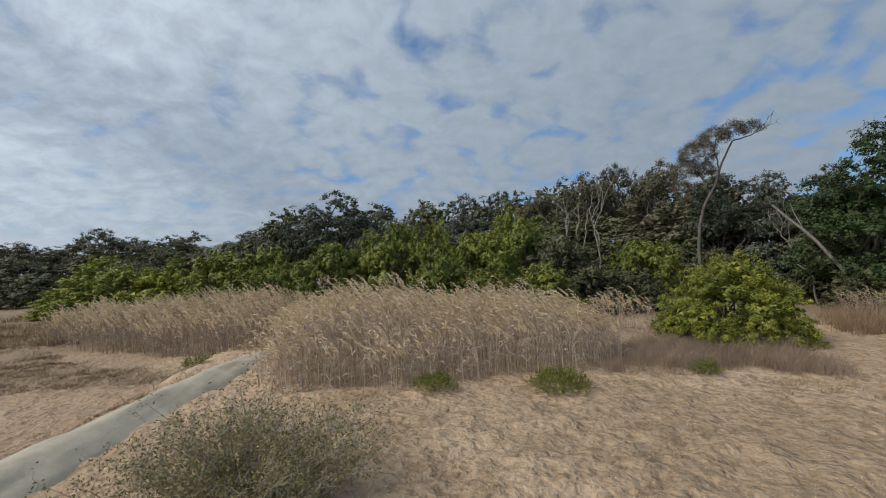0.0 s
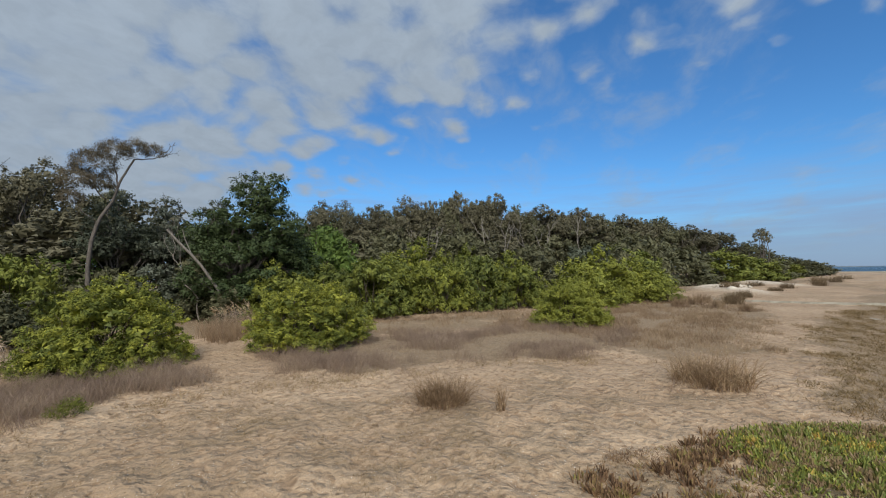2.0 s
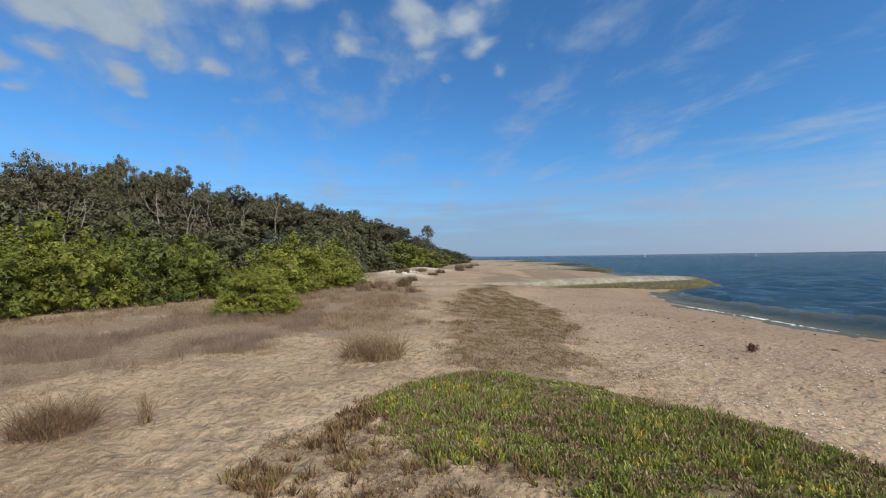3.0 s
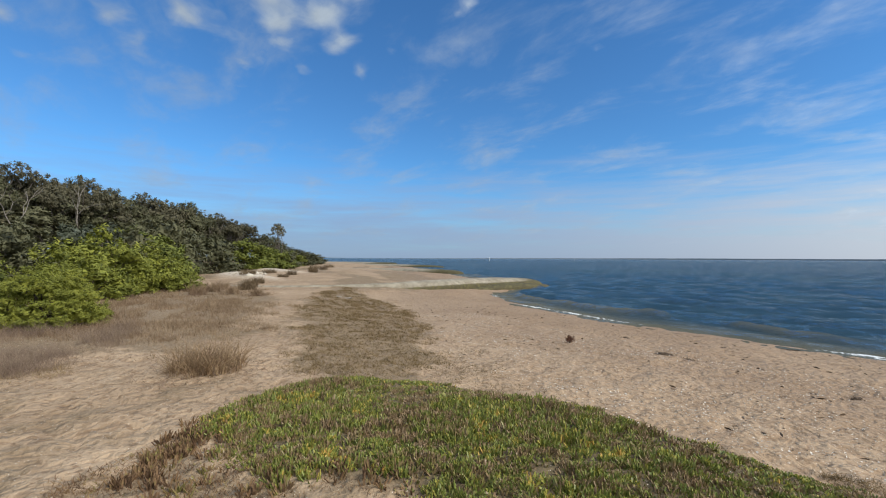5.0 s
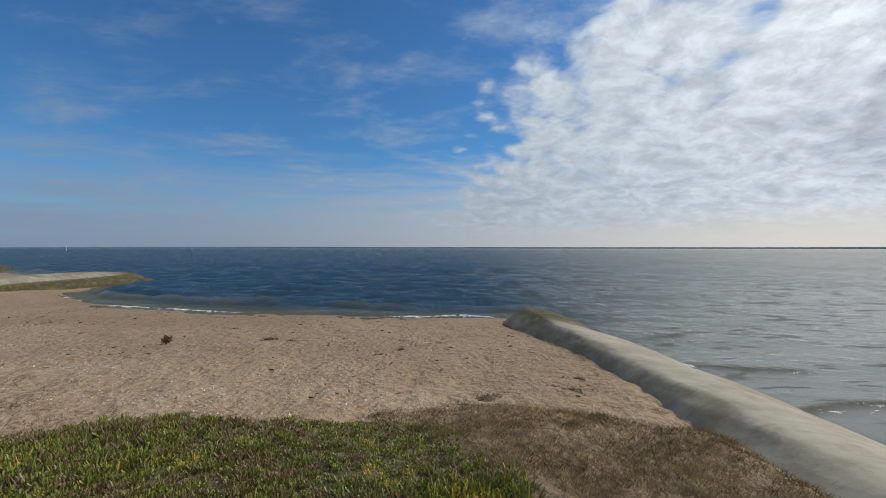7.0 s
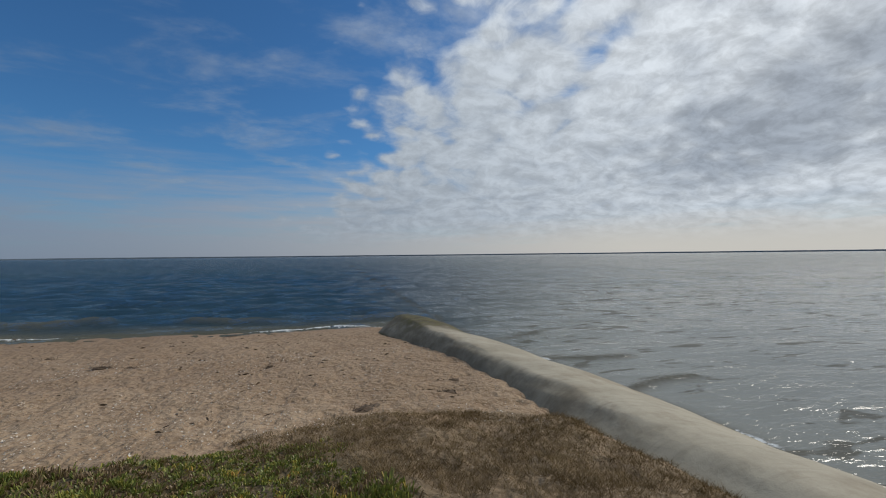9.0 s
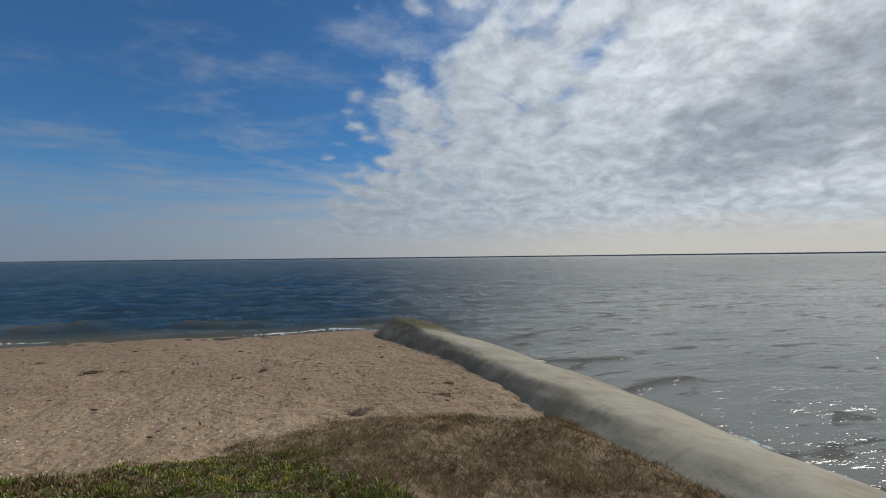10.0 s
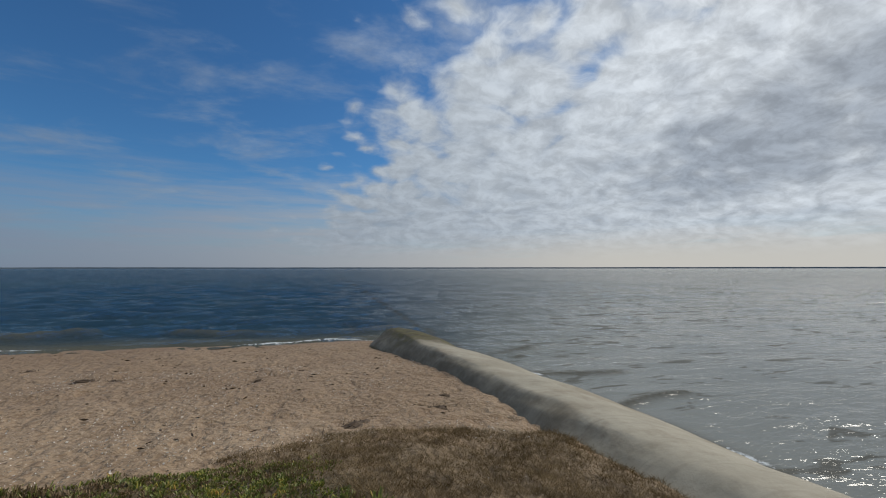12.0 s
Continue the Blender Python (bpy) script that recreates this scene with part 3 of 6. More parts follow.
DARK_MAT = [(-10.6, 12.0), (-9.0, 10.3), (-7.4, 9.5), (-5.9, 9.2), (-4.4, 8.6), (-5.4, 8.1), (-8.0, 7.8), (-11.5, 8.4), (-16.0, 10.5), (-17.0, 14.5), (-11.5, 15.2)]
TUBE_MAT = [(-4.2, 3.9), (-4.1, 6.0), (-4.3, 7.6), (-4.8, 6.6), (-5.2, 5.4), (-5.0, 4.2)]
SEDGE_E = [(11.6, 5.2), (14, 2.2), (15, 3.6), (20, 2.2), (19, 4.6), (16.5, 6.4), (14.4, 8.6), (11.8, 8.6), (10.2, 7.6)]
OPEN_GRASS = [(8.8, -0.8), (11, -3.0), (16, -5.0), (20, -6.4), (25, -7.4), (23, -4.5), (16, -2.2), (11, 0.2)]
WEST_GRASS = [(-19.0, 12.5), (-14.0, 11.5), (-10.8, 13.0), (-9.5, 17.5), (-12.0, 20.0), (-20.0, 19.5)]
TRODDEN = [(-2.4, 6.0), (2.3, 6.5), (4.4, 5.6), (6.0, 3.6), (7.0, 0.6), (5.6, -0.3), (2.6, -0.2), (0.5, 1.4), (-0.6, 3.6)]


def inland(x, y):
    """About how far a place lies from the sea's edge."""
    d = y - np.interp(x, SHORE_X, SHORE_Y)
    return np.where(x > 20, d * 0.86, np.where(x < -5, d * 0.8, d))


def land(x, y):
    x, y = np.asarray(x, float), np.asarray(y, float)
    s = inland(x, y) + (fbm(x * 0.5, y * 0.5, 5) - 0.5) * 0.5
    z = np.where(s < 0, np.maximum(SEA + s * 0.11, -3.0), np.interp(s, [0, 4, 8.5, 11.5, 30, 80], [SEA, -0.42, -0.26, -0.02, 0.03, 0.3]))
    r = np.hypot(x, y)
    dry = smooth(s, -1, 2.5)
    fade = 1 - smooth(r, 25, 60)
    z = z + dry * ((fbm(x * 0.45, y * 0.45, 11) - 0.5) * 0.12)
    z = z + dry * fade * ((fbm(x * 1.8, y * 1.8, 21, 3) - 0.5) * 0.07)
    pits = fbm(x * 6.0, y * 6.0, 31, 2)
    tread = fbm(x * 3.1 + 9, y * 3.1, 35, 2)
    z = z - dry * fade * (0.030 * smooth(pits, 0.48, 0.66) + 0.014 * smooth(tread, 0.52, 0.66))
    z = z + 0.10 * smooth(inside(x, y, CARPET), -0.25, 0.5)
    z = z + 0.05 * smooth(inside(x, y, BROWN), -0.3, 0.4)
    # pale sand banks below the far scrub
    z = z + 0.55 * np.exp(-(((x - 39) / 6.0) ** 2 + ((y + 9.5) / 1.6) ** 2)) + 0.4 * np.exp(-(((x - 56) / 9) ** 2 + ((y + 17) / 2.0) ** 2))
    return z


def ring_grid(r0, r1, ratio, segments, dense=()):
    """Rings round the origin that grow by a ratio; finer between the two radii of dense."""
    r = [0.01, r0 * 0.4, r0]
    while r[-1] < r1:
        r.append(r[-1] * (dense[2] if dense and dense[0] < r[-1] < dense[1] else ratio))
    n, r = len(r) - 1, np.array(r)
    a = np.linspace(0, 2 * np.pi, segments, endpoint=False)
    x, y = r[:, None] * np.cos(a)[None], r[:, None] * np.sin(a)[None]
    i, j = np.meshgrid(np.arange(n), np.arange(segments), indexing="ij")
    jj = (j + 1) % segments
    q = np.stack([i * segments + j, (i + 1) * segments + j, (i + 1) * segments + jj, i * segments + jj], -1).reshape(-1, 4)
    return x.ravel(), y.ravel(), q


def build_ground():
    x, y, q = ring_grid(0.5, 4700, 1.05, 460, (1.5, 14.0, 1.019))
    z = land(x, y)
    me = grid_mesh("ground", np.stack([x, y, z], 1), q)
    s = inland(x, y)
    wob = (fbm(x * 1.4, y * 1.4, 41) - 0.5)
    float_layer(me, "wet", np.maximum(1 - smooth(s + wob * 0.7, 0.15, 1.1), 0.58 * (1 - smooth(s + wob, 5.5, 10.5))))
    th = np.zeros(len(x))
    for poly, amount in ((CARPET, 1.0), (GREY, 1.0), (BROWN, 1.0), (SEDGE_A, 0.8), (SEDGE_B, 0.9), (SEDGE_C, 1.0), (SEDGE_D, 0.3),
                         (REED_A, 1.0), (REED_B, 1.0), (DARK_MAT, 1.0), (WEST_GRASS, 0.95), (TUBE_MAT, 0.9), (FRINGE, 0.72), (RIM, 1.0), (TRODDEN, 0.55), (OPEN_GRASS, 0.9), (SEDGE_E, 0.8)):
        soft = 0.5 if poly in (GREY, BROWN, OPEN_GRASS) else 0.0
        th = np.maximum(th, amount * smooth(inside(x, y, poly) + wob * (0.8 + 1.6 * soft), -0.35 - soft, 0.5 + 0.7 * soft))
    # thin litter over the trodden sand behind the beach
    th = np.maximum(th, 0.5 * smooth(s, 8, 11) * smooth(fbm(x * 0.35, y * 0.35, 51), 0.42, 0.62) * (1 - smooth(np.hypot(x, y), 60, 90)))
    # brown grass in long strips on the far beach
    strip = smooth(fbm(x * 0.10 + y * 0.06, y * 0.34 + x * 0.14, 57, 3), 0.36, 0.68) * smooth(x, 17, 24) * smooth(s, 3.0, 6.0)
    th = np.maximum(th, 0.95 * strip * (1 - smooth(np.hypot(x, y), 150, 260)))
    scrub = smooth(np.where(x < 0, y, y + 0.45 * x), 14, 17.5)
    th = np.maximum(th, scrub)
    pale = smooth(np.exp(-(((x - 39) / 7.5) ** 2 + ((y + 9.8) / 2.2) ** 2)) + np.exp(-(((x - 57) / 12) ** 2 + ((y + 17.5) / 2.6) ** 2)), 0.25, 0.8)
    float_layer(me, "pale", pale)
    float_layer(me, "mat", smooth(inside(x, y, CARPET) + wob * 0.4, -0.1, 0.25))
    trod = smooth(inside(x, y, PATHWAY) + wob * 0.3, -0.25, 0.2)
    float_layer(me, "thatch", th * (1 - pale) * (1 - trod) * (1 - 0.9 * smooth(inside(x, y, WEST_SAND) + wob * 1.2, -0.3, 0.4)))
    band = smooth(s, 3.5, 5.5) * (1 - smooth(s, 8.0, 10.5))
    float_layer(me, "shell", np.maximum(band, 0.35 * smooth(s, 9, 12)))
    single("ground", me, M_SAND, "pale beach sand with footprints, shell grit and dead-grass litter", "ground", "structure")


def build_sea():
    x, y, q = ring_grid(2.5, 4750, 1.017, 520)
    z0 = land(x, y)
    keep = (z0[q] < SEA + 0.12).any(1) & (inland(x, y)[q] < 0.45).any(1)
    q = q[keep]
    used = np.unique(q)
    index = np.full(len(x), -1)
    index[used] = np.arange(len(used))
    x, y, z0, q = x[used], y[used], z0[used], index[q]
    s = inland(x, y)
    r = np.hypot(x, y)
    h = np.zeros(len(x))
    waves = np.random.default_rng(3)
    for k in range(11):
        lam = 0.7 * 1.17 ** k
        a = waves.normal(0.15, 0.34)
        ph = waves.uniform(0, 6.28) + 2.2 * fbm(x * 0.12, y * 0.12, 60 + k, 2)
        c = np.sin((x * math.sin(a) + y * math.cos(a)) * 2 * np.pi / lam + ph)
        h += 0.020 * lam ** 0.75 * (np.exp(c * 0.9) - 1.2) * (1 - smooth(r, lam * 18, lam * 55))
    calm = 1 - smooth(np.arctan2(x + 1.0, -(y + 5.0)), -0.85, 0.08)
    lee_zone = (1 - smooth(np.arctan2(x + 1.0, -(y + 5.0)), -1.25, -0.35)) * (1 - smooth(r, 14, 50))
    h *= (1 - 0.66 * calm) * (1 - 0.78 * lee_zone)
    h *= 0.25 + 0.75 * smooth(-s, 0.3, 4.0)
    # low breakers rolling in along the beach
    crest = np.zeros(len(x))
    for off, wide, tall in ((0.9, 0.22, 0.07), (2.2, 0.26, 0.22), (4.4, 0.42, 0.09)):
        ease = smooth(fbm(x * 0.26 + off * 9, y * 0.26, 71, 2), 0.45, 0.64)
        c = np.exp(-((s + off + (fbm(x * 0.3, y * 0.3, 75, 2) - 0.5) * 1.6) / wide) ** 2) * ease
        c = c * smooth(x, -5.2, -3.4)
        h += tall * c
        crest = np.maximum(crest, c * (0.9 if off < 3 else 0.45))
    lee = 1 - smooth(x, -5.2, -3.4)
    crest *= 1 - lee
    # small waves running along the lee side of the sand tube, painted brown for stirred sand and dark fronts
    silt = np.zeros(len(x))
    for y0, tall in ((-4.3, 0.024), (-6.4, 0.028), (-8.6, 0.026), (-11.5, 0.03), (-2.6, 0.02)):
        bow = y0 + 0.14 * (x + 5) + 0.25 * np.sin(x * 1.3 + y0)
        ridge = lee * np.exp(-((y - bow) / 0.16) ** 2) * smooth(x, -8.2, -7.2) * smooth(fbm(x * 0.7 + 3, y * 0 + y0, 78, 2), 0.36, 0.56)
        ridge = ridge * (y0 < -5)
        silt = np.maximum(silt, ridge)
        h += 0.035 * ridge + lee * tall * np.exp(-((y - bow) / 0.30) ** 2) * smooth(x, -10.5 - 0.3 * y0, -6.0) * (0.4 + 0.9 * fbm(x * 0.6, y * 0 + y0, 73, 1))
    # short steep wavelets crossing the lee
    for k in range(5):
        lam = (0.45, 0.62, 0.85, 1.15, 1.6)[k]
        a = waves.normal(0.1, 0.22)
        ph = 5.0 * fbm(x * 0.35, y * 0.35, 160 + k, 3)
        c = np.sin((x * math.sin(a) + y * math.cos(a)) * 2 * np.pi / lam + ph)
        gust = smooth(fbm(x * 0.45 + 7 * k, y * 0.8, 170 + k, 2), 0.45, 0.68)
        h += 0.004 * lam * np.maximum(c, -0.2) * gust * np.maximum(calm, lee_zone) * (1 - smooth(r, lam * 24, lam * 60))
    me = grid_mesh("sea", np.stack([x, y, SEA + h], 1), q)
    wash = 0.80 * np.exp(-((SEA - z0 - 0.012) / 0.024) ** 2)
    wash = wash * smooth(fbm(x * 0.45, y * 0.45, 77, 4), 0.16, 0.48)
    # thin wash along the sand tube
    edge_x = np.interp(y, TUBE_EDGE_Y, TUBE_EDGE_X)
    near_tube = np.exp(-((x - edge_x + 0.10) / 0.16) ** 2) * smooth(y, -13, -10) * smooth(fbm(x * 1.4, y * 1.4, 79, 3), 0.36, 0.62)
    near_tube = np.maximum(near_tube, 0.8 * np.exp(-((x - edge_x + 0.75) / 0.5) ** 2) * smooth(fbm(x * 1.2, y * 2.2, 87, 3), 0.58, 0.74) * smooth(y, -7, -5))
    silt = np.maximum(silt, 0.55 * np.exp(-((x - edge_x + 0.05) / 0.14) ** 2))
    ring = np.exp(-((np.hypot(x - 22.7, y + 30.6) - 1.2) / 0.5) ** 2)
    float_layer(me, "foam", np.clip(wash + crest * crest * 0.3 + 0.75 * near_tube + 0.5 * ring, 0, 1))
    float_layer(me, "chop", (1 - 0.71 * calm) * (1 - 0.76 * lee_zone))
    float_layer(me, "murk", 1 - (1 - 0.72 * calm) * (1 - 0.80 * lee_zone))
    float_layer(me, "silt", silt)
    float_layer(me, "depth", np.clip(SEA - z0, 0, 3) * (1 - 0.7 * np.clip(crest * 1.2, 0, 1)))
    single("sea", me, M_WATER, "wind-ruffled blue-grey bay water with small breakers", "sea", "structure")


def build_far_shore():
    a = np.radians(np.linspace(95, 262, 900))
    r = 3900.0
    x, y = -np.sin(a) * r, np.cos(a) * r
    deg = np.degrees(a)
    base = 3 + 8 * (1 - smooth(deg, 205, 238)) * (0.6 + 0.6 * fbm(deg * 0.09, deg * 0, 81)) + 2 * fbm(deg * 3.0, deg * 0, 83, 3)
    base = base + 10 * smooth(deg, 243, 250)
    rows = []
    for f, depth in ((-0.3, 0), (0.8, 0), (1.0, 60), (-0.3, 200)):
        rr = 1 + depth / r
        rows.append(np.stack([x * rr, y * rr, SEA + base * f], 1))
    n = len(a)
    v = np.concatenate(rows)
    q = [np.stack([np.arange(n - 1) + k * n, np.arange(1, n) + k * n, np.arange(1, n) + (k + 1) * n, np.arange(n - 1) + (k + 1) * n], 1) for k in range(3)]
    single("far_shore", grid_mesh("far_shore", v, np.concatenate(q)), M_FARHAZE, "low wooded shore across the bay, with distance haze painted blue", "far shore", "structure")


build_ground()
build_sea()
build_far_shore()


# ---- sand-filled tubes ----
def sand_tube(name, line, half, high, label, algae_from=None, end_drop=0.35, skirt=0.0, group="sand tube groynes"):
    """A slumped tube of geotextile along a line of (x, y, crest height)."""
    pts = np.array(line, float)
    d = np.concatenate([[0], np.cumsum(np.hypot(*np.diff(pts[:, :2], axis=0).T))])
    n = max(40, int(d[-1] / (0.16 if half < 1.1 else 0.3)))
    s = np.linspace(0, d[-1], n)
    c = np.stack([np.interp(s, d, pts[:, k]) for k in range(3)], 1)
    for k in range(3):
        pad = np.pad(c[:, k], 14, mode="edge")
        c[:, k] = np.convolve(pad, np.ones(29) / 29, "valid")
    wide = np.interp(s, d, pts[:, 3]) if pts.shape[1] > 3 else np.full(n, half)
    t = unit(np.gradient(c[:, :2], axis=0))
    side = np.stack([t[:, 1], -t[:, 0]], 1)
    m = 26
    g = np.linspace(0, 2 * np.pi, m, endpoint=False)
    cap = np.minimum(1, np.sqrt(np.clip((d[-1] - s) / (half * 1.1), 0, 1)))
    cap = np.maximum(cap, 0.05)
    lump = 1 + 0.10 * (fbm(s * 0.55, s * 0 + half, 91, 3) - 0.5)
    fall = end_drop * np.exp(-((d[-1] - s) / 1.4))
    verts = []
    for k in range(n):
        cg, sg = np.cos(g), np.sin(g)
        u = np.sign(cg) * np.abs(cg) ** 0.85 * wide[k] * cap[k] * lump[k]
        v = (np.sign(sg) * np.abs(sg) ** 0.9 - 1) * 0.5 * high * cap[k] ** 0.5
        ripple = 0.02 * (fbm(np.full(m, s[k]) * 1.6, cg * 2 + sg, 93, 3) - 0.5)
        verts.append(np.stack([c[k, 0] + side[k, 0] * u, c[k, 1] + side[k, 1] * u, c[k, 2] - fall[k] + v + ripple], 1))
    v = np.concatenate(verts)
    al = np.repeat(smooth(s, d[-1] - (algae_from or 0.1), d[-1]), m) * 1.0 + (1 - smooth(v[:, 2], SEA + 0.02, SEA + 0.3)) * 0.6
    al = al + skirt * np.repeat(smooth(s, d[-1] * 0.25, d[-1] * 0.5), m) * (1 - smooth(v[:, 2] - np.repeat(c[:, 2], m), -0.42, -0.22))
    ob = thing(name, label, "sand tube", group)
    # even soiling, plus one flank painted darker for its shade
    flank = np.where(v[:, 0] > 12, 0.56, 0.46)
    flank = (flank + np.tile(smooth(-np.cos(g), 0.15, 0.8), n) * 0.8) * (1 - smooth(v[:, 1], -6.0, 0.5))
    cut = int(n * (1 - min(0.4, (algae_from or 2.0) * 0.6 / d[-1])))
    for piece, lo, hi, note in (("tube_body", 0, cut + 1, ""), ("tube_end", cut, n, "dark weed-covered sea end")):
        i, j = np.meshgrid(np.arange(hi - lo - 1), np.arange(m), indexing="ij")
        jj = (j + 1) % m
        q = np.stack([i * m + j, i * m + jj, (i + 1) * m + jj, (i + 1) * m + j], -1).reshape(-1, 4)
        me = grid_mesh(piece, v[lo * m:hi * m], q)
        float_layer(me, "algae", al[lo * m:hi * m])
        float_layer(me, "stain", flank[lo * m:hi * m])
        part(piece, me, M_TUBE, ob, note)
    return ob


def slumped_tube(line, label):
    """A half-buried tube, steep towards the beach, sloping gently into the water: rows of (x, y, crest, reach and fall on either side)."""
    pts = np.array(line, float)
    d = np.concatenate([[0], np.cumsum(np.hypot(*np.diff(pts[:, :2], axis=0).T))])
    n = 210
    s = np.linspace(0, d[-1], n)
    rows = np.stack([np.interp(s, d, pts[:, k]) for k in range(7)], 1)
    for k in range(7):
        rows[:, k] = np.convolve(np.pad(rows[:, k], 9, mode="edge"), np.ones(19) / 19, "valid")
    t = unit(np.gradient(rows[:, :2], axis=0))
    side = np.stack([t[:, 1], -t[:, 0]], 1)
    q = np.linspace(-1, 1, 35)
    m = len(q) + 2
    lump = fbm(s * 0.8, s * 0, 91, 3) - 0.5
    cap = np.sqrt(np.clip((d[-1] - s) / 1.1, 0.004, 1)) * np.sqrt(np.clip(s / 0.9, 0.01, 1))
    verts, algae, stain = [], [], []
    for k in range(n):
        x, y, top, wl, wr, dl, dr = rows[k]
        wide = np.where(q < 0, wl, wr) * cap[k] * (1 + 0.16 * lump[k])
        drop = np.where(q < 0, dl * np.abs(q) ** 1.75, dr * np.abs(q) ** (1.85 + 0.6 * smooth(s[k], d[-1] - 4.5, d[-1] - 2.0)))
        wave = 0.09 * (fbm(s[k] * 0.9 + q * 0.3, q * 2.2 + 5, 93, 3) - 0.5) + 0.016 * (fbm(s[k] * 4.0 + q, q * 5.0, 95, 2) - 0.5)
        z = top - drop - (1 - cap[k]) * 0.45 + 0.05 * lump[k] + wave
        u = q * wide
        u, z = np.concatenate([u, [u[-1], u[0]]]), np.concatenate([z, [z[-1] - 0.5, z[0] - 0.5]])
        verts.append(np.stack([x + side[k, 0] * u, y + side[k, 1] * u, z], 1))
        tip = smooth(s[k], d[-1] - 5.2, d[-1] - 2.4)
        al = tip * (0.34 + 0.42 * smooth(q, -0.9, 0.1)) + (1 - smooth(z[:-2], SEA + 0.0, SEA + 0.16)) * 0.5 * smooth(s[k], 6, 9)
        algae.append(np.concatenate([al, [0, 0]]))
        # beach-side flank gets painted shade on top of the general weathering
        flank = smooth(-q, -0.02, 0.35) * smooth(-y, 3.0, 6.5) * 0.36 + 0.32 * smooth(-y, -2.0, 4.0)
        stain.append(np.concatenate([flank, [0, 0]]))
    v, algae, stain = np.concatenate(verts), np.concatenate(algae), np.concatenate(stain)
    ob = thing("sand_tube", label, "sand tube", "sand tube groynes")
    cut = int(n * 0.87)
    for piece, lo, hi, note in (("tube_body", 0, cut + 1, ""), ("tube_end", cut, n, "dark weed-covered sea end")):
        i, j = np.meshgrid(np.arange(hi - lo - 1), np.arange(m), indexing="ij")
        jj = (j + 1) % m
        f = np.stack([i * m + j, i * m + jj, (i + 1) * m + jj, (i + 1) * m + j], -1).reshape(-1, 4)
        me = grid_mesh(piece, v[lo * m:hi * m], f[:, ::-1])
        float_layer(me, "algae", algae[lo * m:hi * m])
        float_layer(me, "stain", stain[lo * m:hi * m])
        part(piece, me, M_TUBE, ob, note)


slumped_tube([(-3.5, 10.0, 0.02, 0.5, 0.5, 0.3, 0.3), (-3.88, 8.2, 0.10, 0.60, 0.62, 0.26, 0.26), (-3.90, 5.0, 0.11, 0.56, 0.62, 0.26, 0.28), (-3.80, 2.0, 0.09, 0.58, 0.8, 0.35, 0.5),
              (-3.5, -1.0, 0.05, 0.7, 1.6, 0.4, 0.75), (-3.35, -3.5, 0.02, 0.8, 2.14, 0.4, 0.85), (-3.2, -5.3, -0.04, 0.62, 2.37, 0.5, 0.82), (-2.95, -7.4, -0.09, 0.52, 2.23, 0.5, 0.78),
              (-2.75, -9.1, -0.11, 0.50, 2.17, 0.5, 0.77), (-2.25, -11.0, -0.08, 0.50, 2.0, 0.6, 0.8), (-2.15, -12.4, 0.0, 0.82, 1.8, 0.6, 0.9), (-1.8, -14.2, -0.14, 0.8, 1.8, 0.6, 0.8)],
             "grey-beige sand-filled geotextile tube running from the reeds into the sea")
sand_tube("sand_tube", [(29.0, -5.6, 0.06, 0.35), (26.0, -8.2, 0.06, 0.35), (23.9, -11.4, 0.07, 0.4), (22.9, -14.6, 0.18, 0.7), (23.0, -17.0, 0.25, 0.95), (23.4, -19.6, 0.29, 1.1), (23.5, -22.0, 0.28, 1.15), (23.2, -25.5, 0.28, 1.15), (22.9, -30.4, 0.10, 1.15)], 1.15, 1.4,
          "pale sand-filled geotextile tube with a dark algae-covered sea end", 7.0, 0.5, 0.9)
sand_tube("sand_tube", [(22.6, -18.6, -0.75), (22.4, -20.4, -0.34), (22.2, -22.5, -0.14), (22.2, -26, -0.14), (22.4, -30.2, -0.32)], 0.72, 0.8,
          "low weed-covered side tube lying against the larger tube", 30.0, 0.2)
sand_tube("sand_tube", [(70, -30, 0.0), (62, -38, 0.05), (54, -41, 0.1), (47, -43.5, -0.1)], 1.3, 1.3, "distant dark weed-covered sand tube reaching into the bay", 14.0)
sand_tube("sand_tube", [(120, -52, 0.1), (108, -62, 0.1), (93, -68, 0.0), (84, -70, -0.2)], 1.5, 1.5, "distant dark weed-covered sand tube reaching into the bay", 24.0)
sand_tube("sand_tube", [(175, -74, 0.2), (160, -84, 0.2), (140, -92, 0.0)], 1.8, 1.7, "distant dark weed-covered sand tube reaching into the bay", 24.0)


# ---- plants ----
def diamonds(c, d, length, width):
    """Small flat leaves, one face each."""
    n = len(c)
    side = unit(np.cross(d, rng.normal(size=(n, 3))))
    length, width = np.broadcast_to(length, n)[:, None], np.broadcast_to(width, n)[:, None]
    mid = c + d * length * 0.45
    return np.stack([c, mid + side * width * 0.5, c + d * length, mid - side * width * 0.5], 1)


def leaf_mesh(name, quads):
    k = quads.shape[1]
    return grid_mesh(name, quads.reshape(-1, 3), np.arange(len(quads) * k).reshape(-1, k), False)


